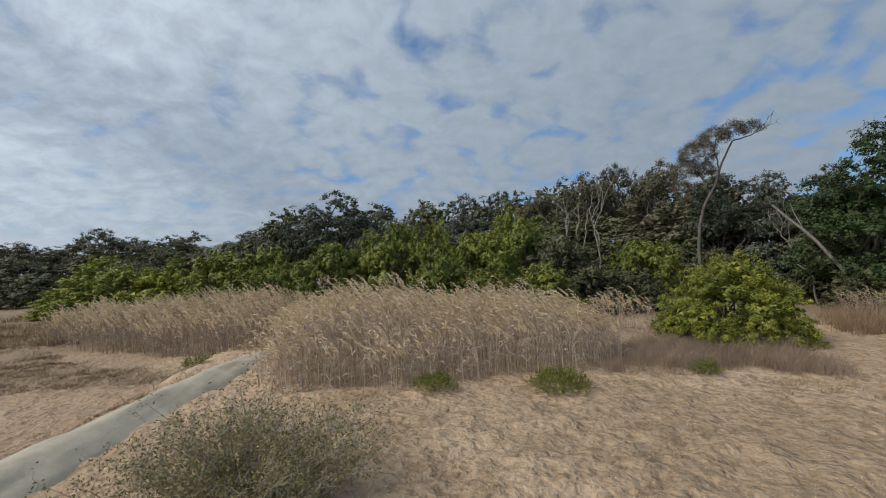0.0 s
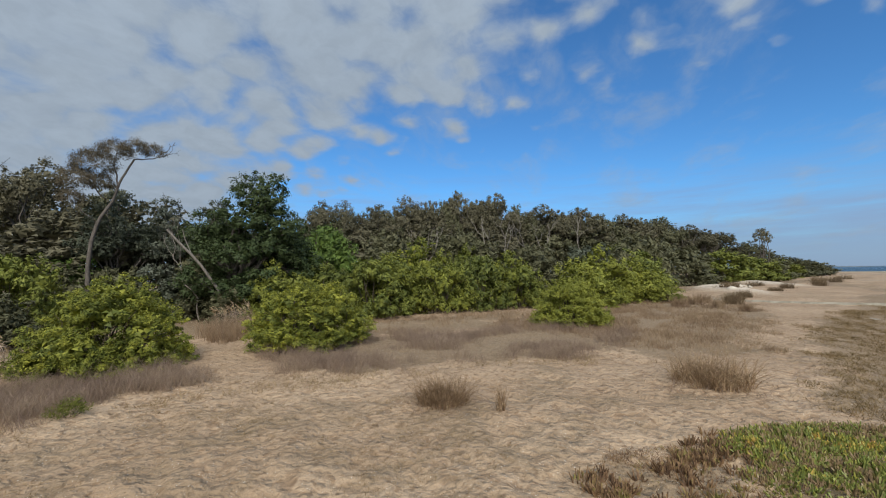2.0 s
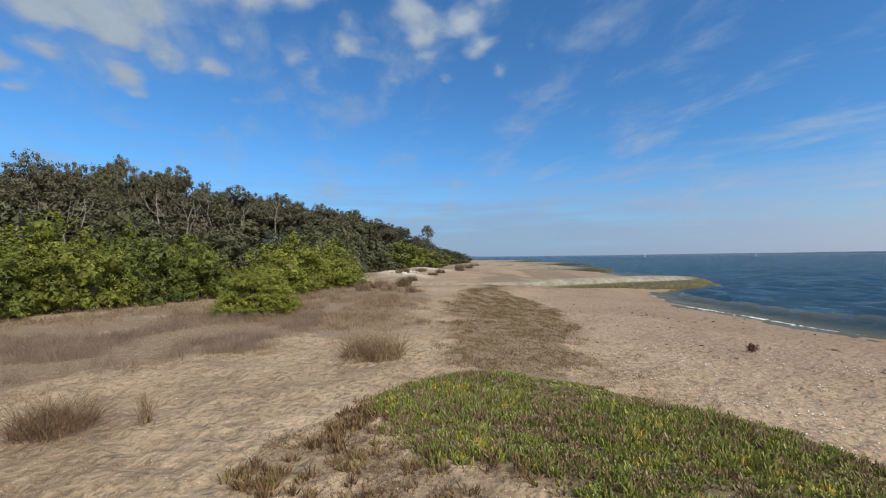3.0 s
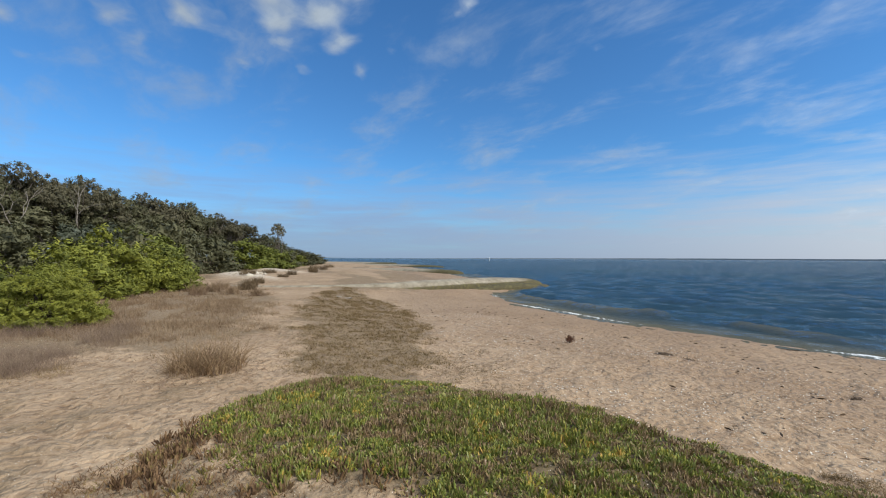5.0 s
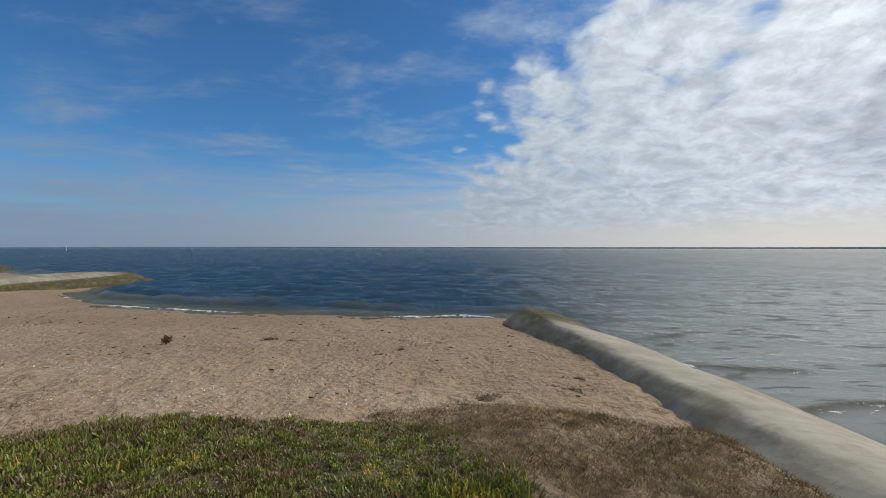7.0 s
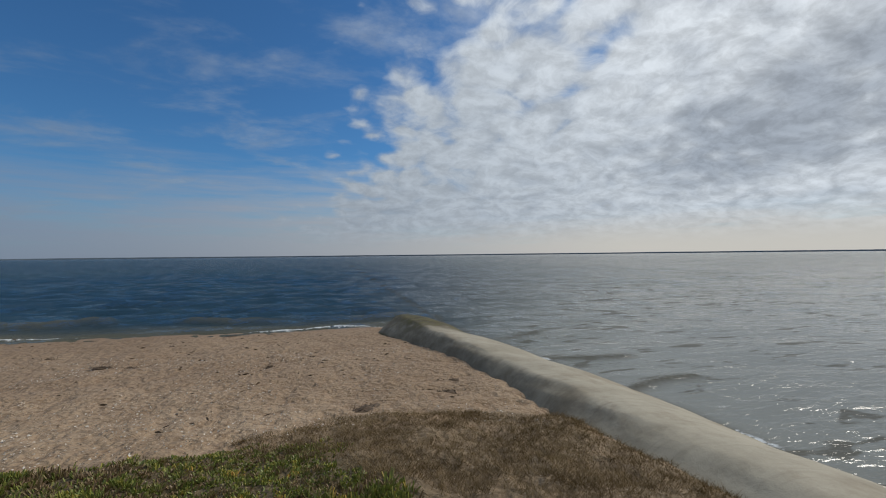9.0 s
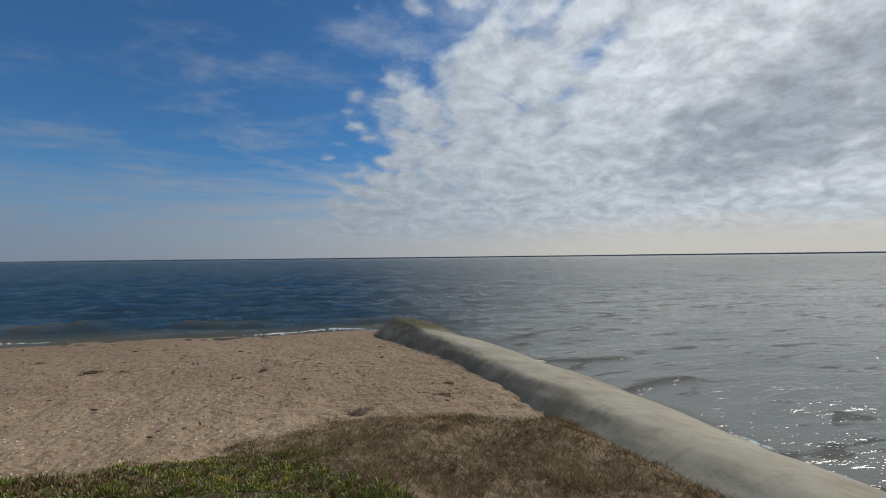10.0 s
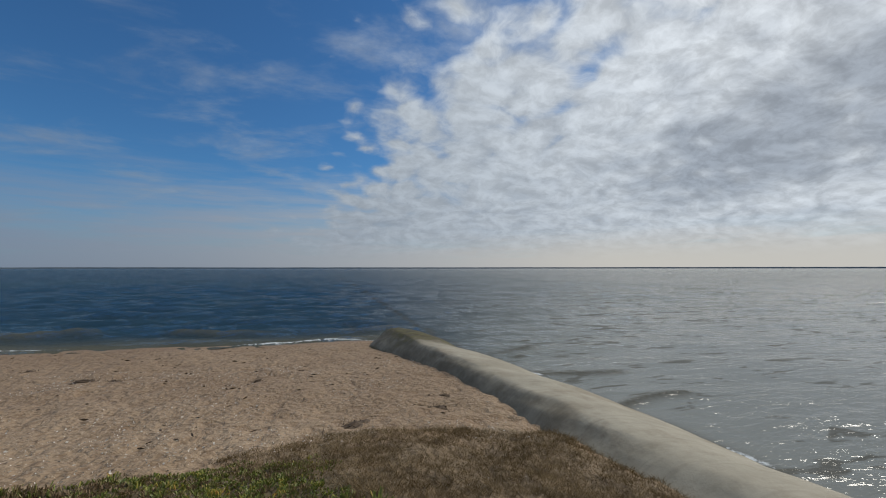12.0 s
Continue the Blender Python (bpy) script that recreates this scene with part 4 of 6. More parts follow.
def lobe_shoots(lobes, per, flat=0.8, rise=0.5, low=-0.35):
    """Places and ways of shoots over the skin of a heap of lobes."""
    cs, ws = [], []
    for (cx, cy, cz), r in lobes:
        k = max(8, int(per * r * r))
        d = unit(rng.normal(size=(k * 3, 3)))
        d = d[d[:, 2] > low][:k]
        lump = 0.72 + 0.5 * fbm(d[:, 0] * 2.2 + cx * 3 + 7, d[:, 1] * 2.2 + d[:, 2] * 2 + cz, 5, 3)
        rad = r * lump * rng.uniform(0.55, 1.0, len(d)) ** 0.5
        cs.append(np.array([cx, cy, cz]) + d * rad[:, None] * np.array([1, 1, flat]))
        ws.append(unit(d + np.array([0, 0, rise]) + rng.normal(size=d.shape) * 0.25))
    return np.concatenate(cs), np.concatenate(ws)


def crown_leaves(lobes, per, count, reach, length, width, core=60, **kw):
    """Pointed leaves gathered in many small clumps that face outwards, over sprays of larger inner leaves."""
    c, wy = lobe_shoots(lobes, per, **kw)
    n = len(c)
    size = reach * rng.uniform(0.5, 1.1, (n, 1, 1))
    ball = unit(rng.normal(size=(n, count, 3))) * rng.uniform(0.25, 1, (n, count, 1)) ** 0.6
    p = c[:, None] + ball * size * np.array([0.62, 0.62, 0.5]) + wy[:, None] * size * rng.uniform(-0.2, 0.35, (n, count, 1))
    face = unit(ball * 1.0 + wy[:, None] * 0.6 + np.array([0, 0, 0.35]) + rng.normal(size=(n, count, 3)) * 0.36)
    d = rng.normal(size=(n, count, 3)) + wy[:, None] * 0.6 + np.array([0, 0, 0.3])
    p, face, d = p.reshape(-1, 3), face.reshape(-1, 3), d.reshape(-1, 3)
    m = len(p)
    le, wi = length * rng.uniform(0.6, 1.3, m), width * rng.uniform(0.7, 1.25, m)
    if core:
        k = np.repeat(np.arange(len(lobes)), core)
        mid, rad = np.array([q for q, _ in lobes])[k], np.array([r for _, r in lobes])[k]
        out = unit(rng.normal(size=(len(k), 3)))
        shell = mid + out * (rad * rng.uniform(0.30, 0.52, len(k)))[:, None] * np.array([1, 1, 0.8])
        p = np.concatenate([p, shell])
        face = np.concatenate([face, unit(out + rng.normal(size=out.shape) * 0.25)])
        d = np.concatenate([d, rng.normal(size=out.shape)])
        big = np.minimum(rad * 0.30, 1.3 * length + 0.03)
        le, wi = np.concatenate([le, big]), np.concatenate([wi, big * 0.9])
    d = unit(d - face * (d * face).sum(-1, keepdims=True))
    side = np.cross(d, face) * (wi * 0.5)[:, None]
    return np.stack([p - side, p + side, p + d * le[:, None]], 1)


EXTENT = {}


def extent(q):
    """Height and radius of a crown."""
    q = q.reshape(-1, 3)
    return float(np.percentile(q[:, 2], 99.5)), float(np.percentile(np.hypot(q[:, 0], q[:, 1]), 96))


def tree(name, leaves, label, lobes, fork, base_r, per, count, reach, length, width, stems=1, twist=0.14, group="coastal woodland"):
    """A tree 6 m high on the origin: crooked trunk and limbs, crown in lobes."""
    ob = thing(name, label, "tree", group)
    limbs = []
    for k in range(stems):
        a = rng.uniform(0, 6.28)
        foot = (0.25 * k * math.cos(a), 0.25 * k * math.sin(a), -0.25)
        head = (foot[0] + rng.normal() * 0.25, foot[1] + rng.normal() * 0.25, fork * rng.uniform(0.85, 1.15))
        limbs.append(wander(foot, head, base_r, base_r * 0.72, 5, twist))
        for (cx, cy, cz), r in lobes[k::stems]:
            limbs.append(wander(head, (cx, cy, cz + 0.2 * r), base_r * 0.55, 0.02, 6, twist))
            for _ in range(1):
                tip = np.array([cx, cy, cz]) + rng.normal(size=3) * r * 0.6
                limbs.append(wander((cx, cy, cz - 0.3 * r), tuple(tip), 0.03, 0.008, 3, 0.1))
    part("trunk", limb_mesh("trunk", limbs, 4), M_BARK, ob)
    leaves_at = crown_leaves(lobes, per, count, reach, length, width)
    part("crown", leaf_mesh("crown", leaves_at), leaves, ob)
    EXTENT[ob.name] = extent(leaves_at)
    return ob


def ring_lobes(n, spread, lo, hi, r0, r1, seed, top=True):
    g = np.random.default_rng(seed)
    out = []
    for k in range(n):
        a, q = 6.283 * k / n + g.normal() * 0.4, spread * math.sqrt(g.uniform(0.1, 1))
        z = hi - (hi - lo) * (q / spread) ** 1.6 * g.uniform(0.5, 1.0)
        out.append(((q * math.cos(a), q * math.sin(a), z), g.uniform(r0, r1)))
    if top:
        out.append(((g.normal() * 0.2, g.normal() * 0.2, hi), r1))
    return out


def scaled(x, y, h, r, h0, r0, turn, sink=0.0):
    z = float(land(x, y)) - sink
    return pose(x, y, z, 0, 0, turn) @ Matrix.Diagonal((r / r0, r / r0, h / h0, 1))


T_TEA = [tree("tea_tree", M_TEATREE, "grey-green coastal tea-tree with crooked grey limbs", ring_lobes(17, 1.75, 2.7, 5.1, 0.5, 0.85, 1), 1.6, 0.10, 28, 32, 0.36, 0.110, 0.070, 2),
         tree("tea_tree", M_TEATREE, "windswept tea-tree with a flat dense crown on bare trunks", ring_lobes(16, 1.85, 3.4, 5.2, 0.5, 0.8, 2), 2.4, 0.11, 28, 32, 0.36, 0.110, 0.070, 2, 0.2),
         tree("tea_tree", M_OLIVE, "olive tea-tree with several leaning stems", ring_lobes(17, 1.65, 2.0, 4.9, 0.55, 0.85, 3), 1.3, 0.09, 28, 32, 0.36, 0.110, 0.070, 3)]
T_BANK = [tree("banksia_tree", M_BANKSIA, "banksia with dark leaves and silvery undersides", ring_lobes(17, 1.6, 1.4, 5.0, 0.55, 0.9, 4), 1.2, 0.12, 28, 32, 0.36, 0.110, 0.075),
          tree("banksia_tree", M_BANKSIA, "tall banksia with a lumpy silver-flecked crown", ring_lobes(17, 1.4, 1.7, 5.2, 0.5, 0.85, 5), 1.5, 0.12, 28, 32, 0.36, 0.110, 0.075)]
T_DARK = [tree("dark_tree", M_DARK, "dense dark green tree leafy down to the ground", ring_lobes(24, 1.7, 0.7, 5.0, 0.6, 1.0, 6) + ring_lobes(11, 1.75, 0.5, 1.5, 0.6, 0.85, 66, False) + ring_lobes(13, 1.7, 1.6, 3.2, 0.65, 0.95, 67, False), 1.0, 0.14, 44, 40, 0.34, 0.10, 0.062)]

TREES_NORTH = [(-6.1, 25.7, 6.2, 2.7, 4), (-8.4, 26.1, 5.6, 2.0, 3), (-3.1, 22.2, 4.5, 1.6, 3), (-2.2, 31.3, 6.4, 2.3, 2), (1.0, 27.4, 6.1, 2.1, 3),
               (4.2, 33.1, 7.3, 2.0, 4), (6.2, 27.7, 6.4, 2.0, 0), (9.0, 28.0, 7.4, 2.1, 0), (11.4, 28.1, 8.0, 2.2, 1), (12.4, 24.3, 7.4, 2.3, 0),
               (13.6, 22.6, 6.3, 2.0, 2), (12.9, 19.8, 5.6, 2.0, 3), (14.6, 18.9, 5.5, 1.8, 3), (16.3, 18.2, 5.5, 1.8, 4), (14.6, 14.3, 6.1, 2.7, 5), (24.6, 17.5, 6.8, 2.1, 0)]
TREES_EAST = [(27.3, 17.6, 7.1, 2.3, 0), (29.4, 16.3, 7.1, 2.3, 1), (32.4, 15.2, 8.2, 2.6, 0), (35.2, 13.8, 8.2, 2.6, 1), (38.1, 12.0, 9.5, 2.2, 1),
              (41.1, 9.2, 9.5, 3.2, 0), (45.8, 5.2, 8.8, 3.4, 1), (50.1, 1.3, 8.9, 3.6, 0), (56.0, -3.5, 8.5, 3.8, 1), (61.4, -8.8, 8.5, 3.8, 2),
              (25.9, 18.0, 6.6, 2.2, 2), (31.0, 15.9, 7.3, 2.3, 2), (33.9, 14.6, 7.8, 2.4, 0), (36.7, 13.0, 8.3, 2.4, 2), (39.7, 10.7, 8.7, 2.7, 0), (43.4, 7.3, 8.5, 3.0, 2), (48.0, 3.3, 8.3, 3.2, 1),
              (53.0, -1.1, 8.2, 3.4, 2), (58.7, -6.2, 8.2, 3.5, 0), (65.0, -12.2, 7.7, 3.8, 1), (68.4, -15.4, 7.2, 4.2, 0), (76.6, -23.0, 5.8, 3.6, 2), (89.4, -31.5, 3.9, 3.6, 2)]
TREES_WEST = [(-35.9, 35.4, 4.4, 3.0, 0), (-32.6, 35.8, 4.1, 3.0, 2), (-29.2, 36.1, 5.5, 2.2, 1), (-27.3, 37.6, 4.8, 2.8, 0), (-23.1, 38.0, 5.2, 3.0, 2),
              (-16.9, 36.7, 5.0, 2.8, 0), (-13.4, 33.9, 5.2, 2.4, 2), (-8.8, 29.6, 5.7, 2.0, 3)]
T_BACK = [tree("tea_tree", M_TEATREE, "grey-green tea-tree standing deep in the wood", ring_lobes(10, 1.6, 1.8, 5.0, 0.75, 1.1, 7), 1.2, 0.09, 14, 13, 0.42, 0.23, 0.155),
          tree("olive_tree", M_OLIVE, "olive tree standing deep in the wood", ring_lobes(11, 1.5, 1.2, 4.9, 0.8, 1.15, 8), 1.0, 0.09, 14, 13, 0.42, 0.23, 0.155)]
T_FAR = [tree("tea_tree", M_TEATREE, "grey-green tea-tree with a broad crown over the shore scrub", ring_lobes(26, 2.5, 3.0, 5.2, 0.5, 0.8, 31), 1.8, 0.12, 30, 30, 0.34, 0.12, 0.080, 2, 0.2),
         tree("tea_tree", M_OLIVE, "olive tea-tree with a broad wind-shaped crown", ring_lobes(26, 2.4, 2.2, 5.1, 0.55, 0.85, 32), 1.5, 0.12, 30, 30, 0.34, 0.12, 0.080, 2, 0.2)]
VARIANTS = T_TEA + T_BANK + T_DARK + T_BACK + T_FAR
PLACES = {}
grow = random.Random(5)


def plant_tree(x, y, h, r, kind):
    src = VARIANTS[(8 if kind < 2 else 9) if x > 35 and kind < 3 else kind]
    m = scaled(x, y, h, r, *EXTENT[src.name], grow.uniform(0, 360))
    PLACES.setdefault(src, []).append(m)


def settle():
    """Copies first, then the first plant of each kind goes to its own place."""
    for src, places in PLACES.items():
        for m in places[1:]:
            copy_thing(src, m)
        src.matrix_basis = places[0]
    PLACES.clear()


for rows in (TREES_NORTH, TREES_EAST, TREES_WEST):
    for x, y, h, r, kind in rows:
        plant_tree(x, y, h, r, kind)
        # a second row behind, a little lower against the sky
        f = grow.uniform(1.16, 1.3)
        side = grow.uniform(-1.2, 1.2)
        if kind != 5 and grow.random() < 0.85:
            plant_tree(x * f + side, y * f + side * 0.4, max(2.5, 1.75 + (h - 1.75) * f * grow.uniform(0.82, 0.95)), r * 1.25, grow.choice((6, 6, 7)))


# ---- shrubs ----
def shrub(name, leaves, label, lobes, per, count, reach, length, width, group="coastal scrub"):
    """A rounded shrub 2.4 m high on the origin: stems from the ground and leafy shoots."""
    ob = thing(name, label, "shrub", group)
    limbs = []
    for (cx, cy, cz), r in lobes:
        foot = (cx * 0.15, cy * 0.15, -0.15)
        limbs.append(wander(foot, (cx, cy, cz), 0.03, 0.008, 5, 0.14))
        for _ in range(1):
            tip = np.array([cx, cy, cz]) + unit(rng.normal(size=3) + np.array([0, 0, 0.5])) * r * 0.8
            limbs.append(wander((cx * 0.8, cy * 0.8, cz * 0.8), tuple(tip), 0.012, 0.004, 3, 0.12))
    part("stem_mass", limb_mesh("stem_mass", limbs, 3), M_TWIG, ob)
    leaves_at = crown_leaves(lobes, per, count, reach, length, width, 70, rise=0.9, low=-0.75)
    me = leaf_mesh("foliage", leaves_at)
    part("foliage", me, leaves, ob)
    EXTENT[ob.name] = extent(leaves_at)
    return ob


def mound(n, spread, top, seed, r0=0.42, r1=0.62):
    g = np.random.default_rng(seed)
    out = []
    for k in range(n):
        a, q = 2.4 * k + g.normal() * 0.3, spread * math.sqrt((k + 0.6) / n)
        z = top * (1 - 0.82 * (q / spread) ** 2.2) * g.uniform(0.78, 1.05)
        out.append(((q * math.cos(a), q * math.sin(a), max(z, 0.30)), g.uniform(r0, r1)))
    for k in range(n * 3 // 4):
        a = 6.283 * k / (n * 3 // 4) + g.normal() * 0.2
        out.append(((spread * 0.92 * math.cos(a), spread * 0.92 * math.sin(a), g.uniform(0.15, 0.32)), g.uniform(0.30, 0.44)))
    return out


S_KINDS = [shrub("wattle_shrub", M_WATTLE, "deep green coastal wattle shrub, dense and rounded", mound(19, 1.1, 1.8, 11, 0.30, 0.66), 38, 25, 0.22, 0.098, 0.048),
           shrub("wattle_shrub", M_ACACIA, "light green wattle shrub with upright leafy shoots", mound(18, 1.15, 1.75, 12, 0.30, 0.68), 38, 25, 0.24, 0.098, 0.048),
           shrub("yellow_wattle_shrub", M_YELLOW, "yellow-green wattle shrub with sunlit young growth", mound(19, 1.1, 1.8, 13, 0.30, 0.66), 38, 25, 0.22, 0.098, 0.048),
           shrub("green_shrub", M_EMERALD, "smooth dome of fresh green feathery shrub", mound(20, 1.15, 1.75, 14, 0.45, 0.6), 60, 22, 0.20, 0.10, 0.048),
           shrub("olive_shrub", M_OLIVE, "dull olive coastal scrub shrub, dense and low", mound(17, 1.1, 1.8, 15), 48, 22, 0.23, 0.12, 0.062),
           shrub("silver_shrub", M_BANKSIA, "grey-green shrub with silvery leaves", mound(15, 1.0, 1.8, 16), 48, 22, 0.23, 0.13, 0.067)]
S_KINDS += [shrub("olive_shrub", M_OLIVE, "olive scrub shrub on the distant shore", mound(14, 1.1, 1.8, 17), 28, 18, 0.34, 0.18, 0.095),
            shrub("wattle_shrub", M_ACACIA, "green wattle shrub at a distance, dense and rounded", mound(14, 1.1, 1.8, 18), 28, 18, 0.34, 0.18, 0.095)]
S_KINDS += [shrub("wattle_shrub", M_WATTLE, "deep green wattle shrub on the distant shore", mound(14, 1.1, 1.8, 19), 40, 20, 0.30, 0.15, 0.080)]
SHRUBS_NORTH = [(-5.8, 16.4, 2.0, 1.3, 0), (-4.3, 15.8, 2.6, 1.5, 0), (-3.1, 16.6, 3.0, 1.6, 1), (-1.6, 15.8, 3.2, 1.6, 0), (-0.3, 16.4, 3.3, 1.6, 1),
                (1.2, 15.4, 2.8, 1.5, 0), (3.0, 17.1, 3.5, 1.7, 0), (4.2, 15.9, 2.7, 1.6, 4), (-0.1, 13.9, 2.0, 1.3, 0), (1.4, 13.5, 1.9, 1.4, 1),
                (2.9, 13.6, 1.7, 1.3, 0), (3.0, 21.2, 4.5, 2.0, 1), (5.1, 15.2, 1.6, 1.3, 4), (8.2, 17.5, 2.5, 1.4, 0)]
SHRUBS_PATH = [(8.4, 19.6, 2.6, 1.5, 0), (11.2, 20.4, 2.6, 1.7, 3), (6.6, 15.6, 1.4, 1.3, 4), (13.7, 12.1, 2.3, 1.5, 1), (14.6, 16.7, 2.5, 1.7, 4), (13.3, 17.8, 2.3, 1.6, 5), (16.0, 15.6, 2.4, 1.6, 4), (12.0, 18.6, 2.2, 1.5, 4), (13.0, 13.5, 1.4, 1.1, 4), (10.0, 19.4, 2.0, 1.4, 4),
               (20.9, 14.9, 4.5, 2.6, 3), (16.2, 11.8, 2.3, 1.8, 0), (15.9, 8.9, 2.4, 1.7, 0), (20.3, 9.2, 3.5, 2.2, 2), (18.4, 7.0, 2.7, 1.7, 1), (20.2, 5.7, 2.6, 1.7, 0)]
SHRUBS_EAST = [(26.9, 13.9, 4.8, 2.6, 4), (29.9, 8.9, 4.7, 2.9, 4), (21.8, 4.0, 2.7, 1.8, 1), (17.0, 9.0, 2.6, 1.8, 1), (22.7, 4.8, 2.7, 1.8, 1), (29.9, 3.9, 3.6, 2.6, 4),
               (25.1, 0.1, 3.0, 2.4, 1), (27.4, -2.0, 2.4, 2.2, 1), (22.8, 0.6, 1.9, 2.0, 1), (26.4, -3.0, 1.6, 1.6, 1), (24.6, 7.6, 3.3, 2.0, 1), (33.5, 0.6, 3.6, 2.6, 5)]
SHRUBS_FAR = [(44.9, -3.9, 5.0, 3.6, 6), (51.4, -8.7, 4.0, 3.6, 6), (60.2, -15.0, 3.7, 4.0, 8), (76.3, -24.0, 3.4, 4.2, 6), (93.9, -34.0, 3.1, 4.2, 6), (120.7, -47.5, 2.6, 4.6, 6),
              (38.5, -3.0, 3.6, 2.8, 8), (36.0, -1.0, 3.6, 2.6, 6), (67, -20.5, 3.2, 3.6, 8), (106, -41, 3.0, 4.8, 6), (84, -28.5, 3.3, 4.0, 8), (140, -56, 2.2, 5.0, 6)]
SHRUBS_WEST = [(-17.5, 19.6, 0.8, 1.2, 7), (-13.6, 18.6, 0.9, 1.2, 7), (-19.6, 23.0, 1.6, 1.8, 7), (-15.9, 21.1, 2.2, 1.9, 7), (-13.2, 20.5, 2.4, 1.8, 2), (-10.5, 19.9, 2.5, 1.7, 7), (-8.3, 19.3, 2.7, 1.7, 7),
               (-25.3, 26.2, 1.9, 2.3, 6), (-30.0, 29.9, 2.9, 2.8, 6), (-7.0, 17.6, 2.2, 1.5, 1), (-17.6, 24.5, 2.4, 2.0, 6), (-12.0, 24.0, 3.2, 2.2, 6), (-22, 28, 2.8, 2.4, 7)]
for rows in (SHRUBS_NORTH, SHRUBS_PATH, SHRUBS_EAST, SHRUBS_FAR, SHRUBS_WEST):
    for x, y, h, r, kind in rows:
        m = scaled(x, y, h, r, *EXTENT[S_KINDS[kind].name], grow.uniform(0, 360))
        PLACES.setdefault(S_KINDS[kind], []).append(m)

# undergrowth in the shade of the trees
UNDER = [(9.5, 22.0), (12.0, 20.5), (17.5, 16.0), (15.5, 16.4), (19.5, 16.0), (22.5, 17.0), (24.0, 12.5), (6.0, 24.0), (3.5, 25.5), (0.0, 23.0), (-3.5, 25.0), (34.0, 11.0), (37.5, 8.0), (41.0, 5.0),
         (45.0, 1.0), (50.5, -3.0), (57.0, -9.0), (31.5, 12.0), (8.0, 25.0), (-11.5, 29.0), (-19, 33), (-27, 33), (64, -15)]
for x, y in UNDER:
    plant_tree(x, y, grow.uniform(3.0, 3.9), grow.uniform(2.0, 2.6), grow.choice((6, 7, 7)))
FILL = [(-4.6, 29.0, 5.9, 2.6), (-0.6, 29.6, 6.0, 2.5), (2.6, 30.6, 6.3, 2.4), (5.0, 29.5, 6.5, 2.4), (-7.2, 30.4, 5.8, 2.5), (7.6, 30.0, 6.9, 2.3)]
for x, y, h, r in FILL:
    plant_tree(x, y, h, r, grow.choice((6, 7)))
THICKET = [(39.5, 8.6), (44, 5.0), (49.3, 0.4), (36, 9.2), (33, 12.6), (55, -5.2), (31.5, 15.5), (34.5, 13.0), (37.5, 10.5), (41.5, 7.0), (46.5, 2.8), (52, -2.0), (58.5, -7.4), (26.0, 16.0), (22.5, 19.5), (10.0, 25.5), (7.0, 26.0), (14.5, 20.5), (17.6, 19.0), (20.2, 18.0), (11.0, 22.3), (12.6, 21.6)]
for x, y in THICKET:
    plant_tree(x, y, 1.75 + 0.105 * math.hypot(x, y), grow.uniform(2.4, 3.0), grow.choice((6, 7)))
settle()

# the three bushes that stand free on the sand
BUSHES = [((5.95, 9.5, 1.75, 1.45), M_YELLOW, 21, "bright green wattle bush beside the sandy path"),
          ((9.4, 7.3, 1.55, 1.6), M_YELLOW, 22, "yellow-green wattle bush on the other side of the path"),
          ((14.7, 1.0, 1.45, 1.3), M_ACACIA, 23, "dark green rounded bush standing alone in dry grass")]
for (x, y, h, r), mat, seed, label in BUSHES:
    b = shrub("wattle_bush", mat, label, mound(34, 1.15, 1.7, seed, 0.24, 0.60), 120, 42, 0.17, 0.066, 0.024, "")
    b.matrix_basis = scaled(x, y, h, r, *EXTENT[b.name], seed * 40)


def dead_tree(label, limbs, where, wood=M_DEAD):
    ob = thing("dead_tree", label, "dead tree", where=where)
    part("trunk", limb_mesh("trunk", limbs[:1], 8), wood, ob)
    for limb in limbs[1:]:
        part("branch", limb_mesh("branch", [limb], 5), wood, ob)
    return ob


def fork(start, way, length, radius, depth, out, spread=0.5):
    """Bare branches, split again and again."""
    end = Vector(start) + Vector(way).normalized() * length
    out.append(wander(start, end, radius, radius * 0.6, 5, 0.13))
    if depth:
        for _ in range(2):
            wy = Vector(way).normalized() + Vector(rng.normal(size=3)) * spread + Vector((0, 0, 0.12))
            fork(end, wy, length * rng.uniform(0.55, 0.8), radius * 0.6, depth - 1, out, spread)


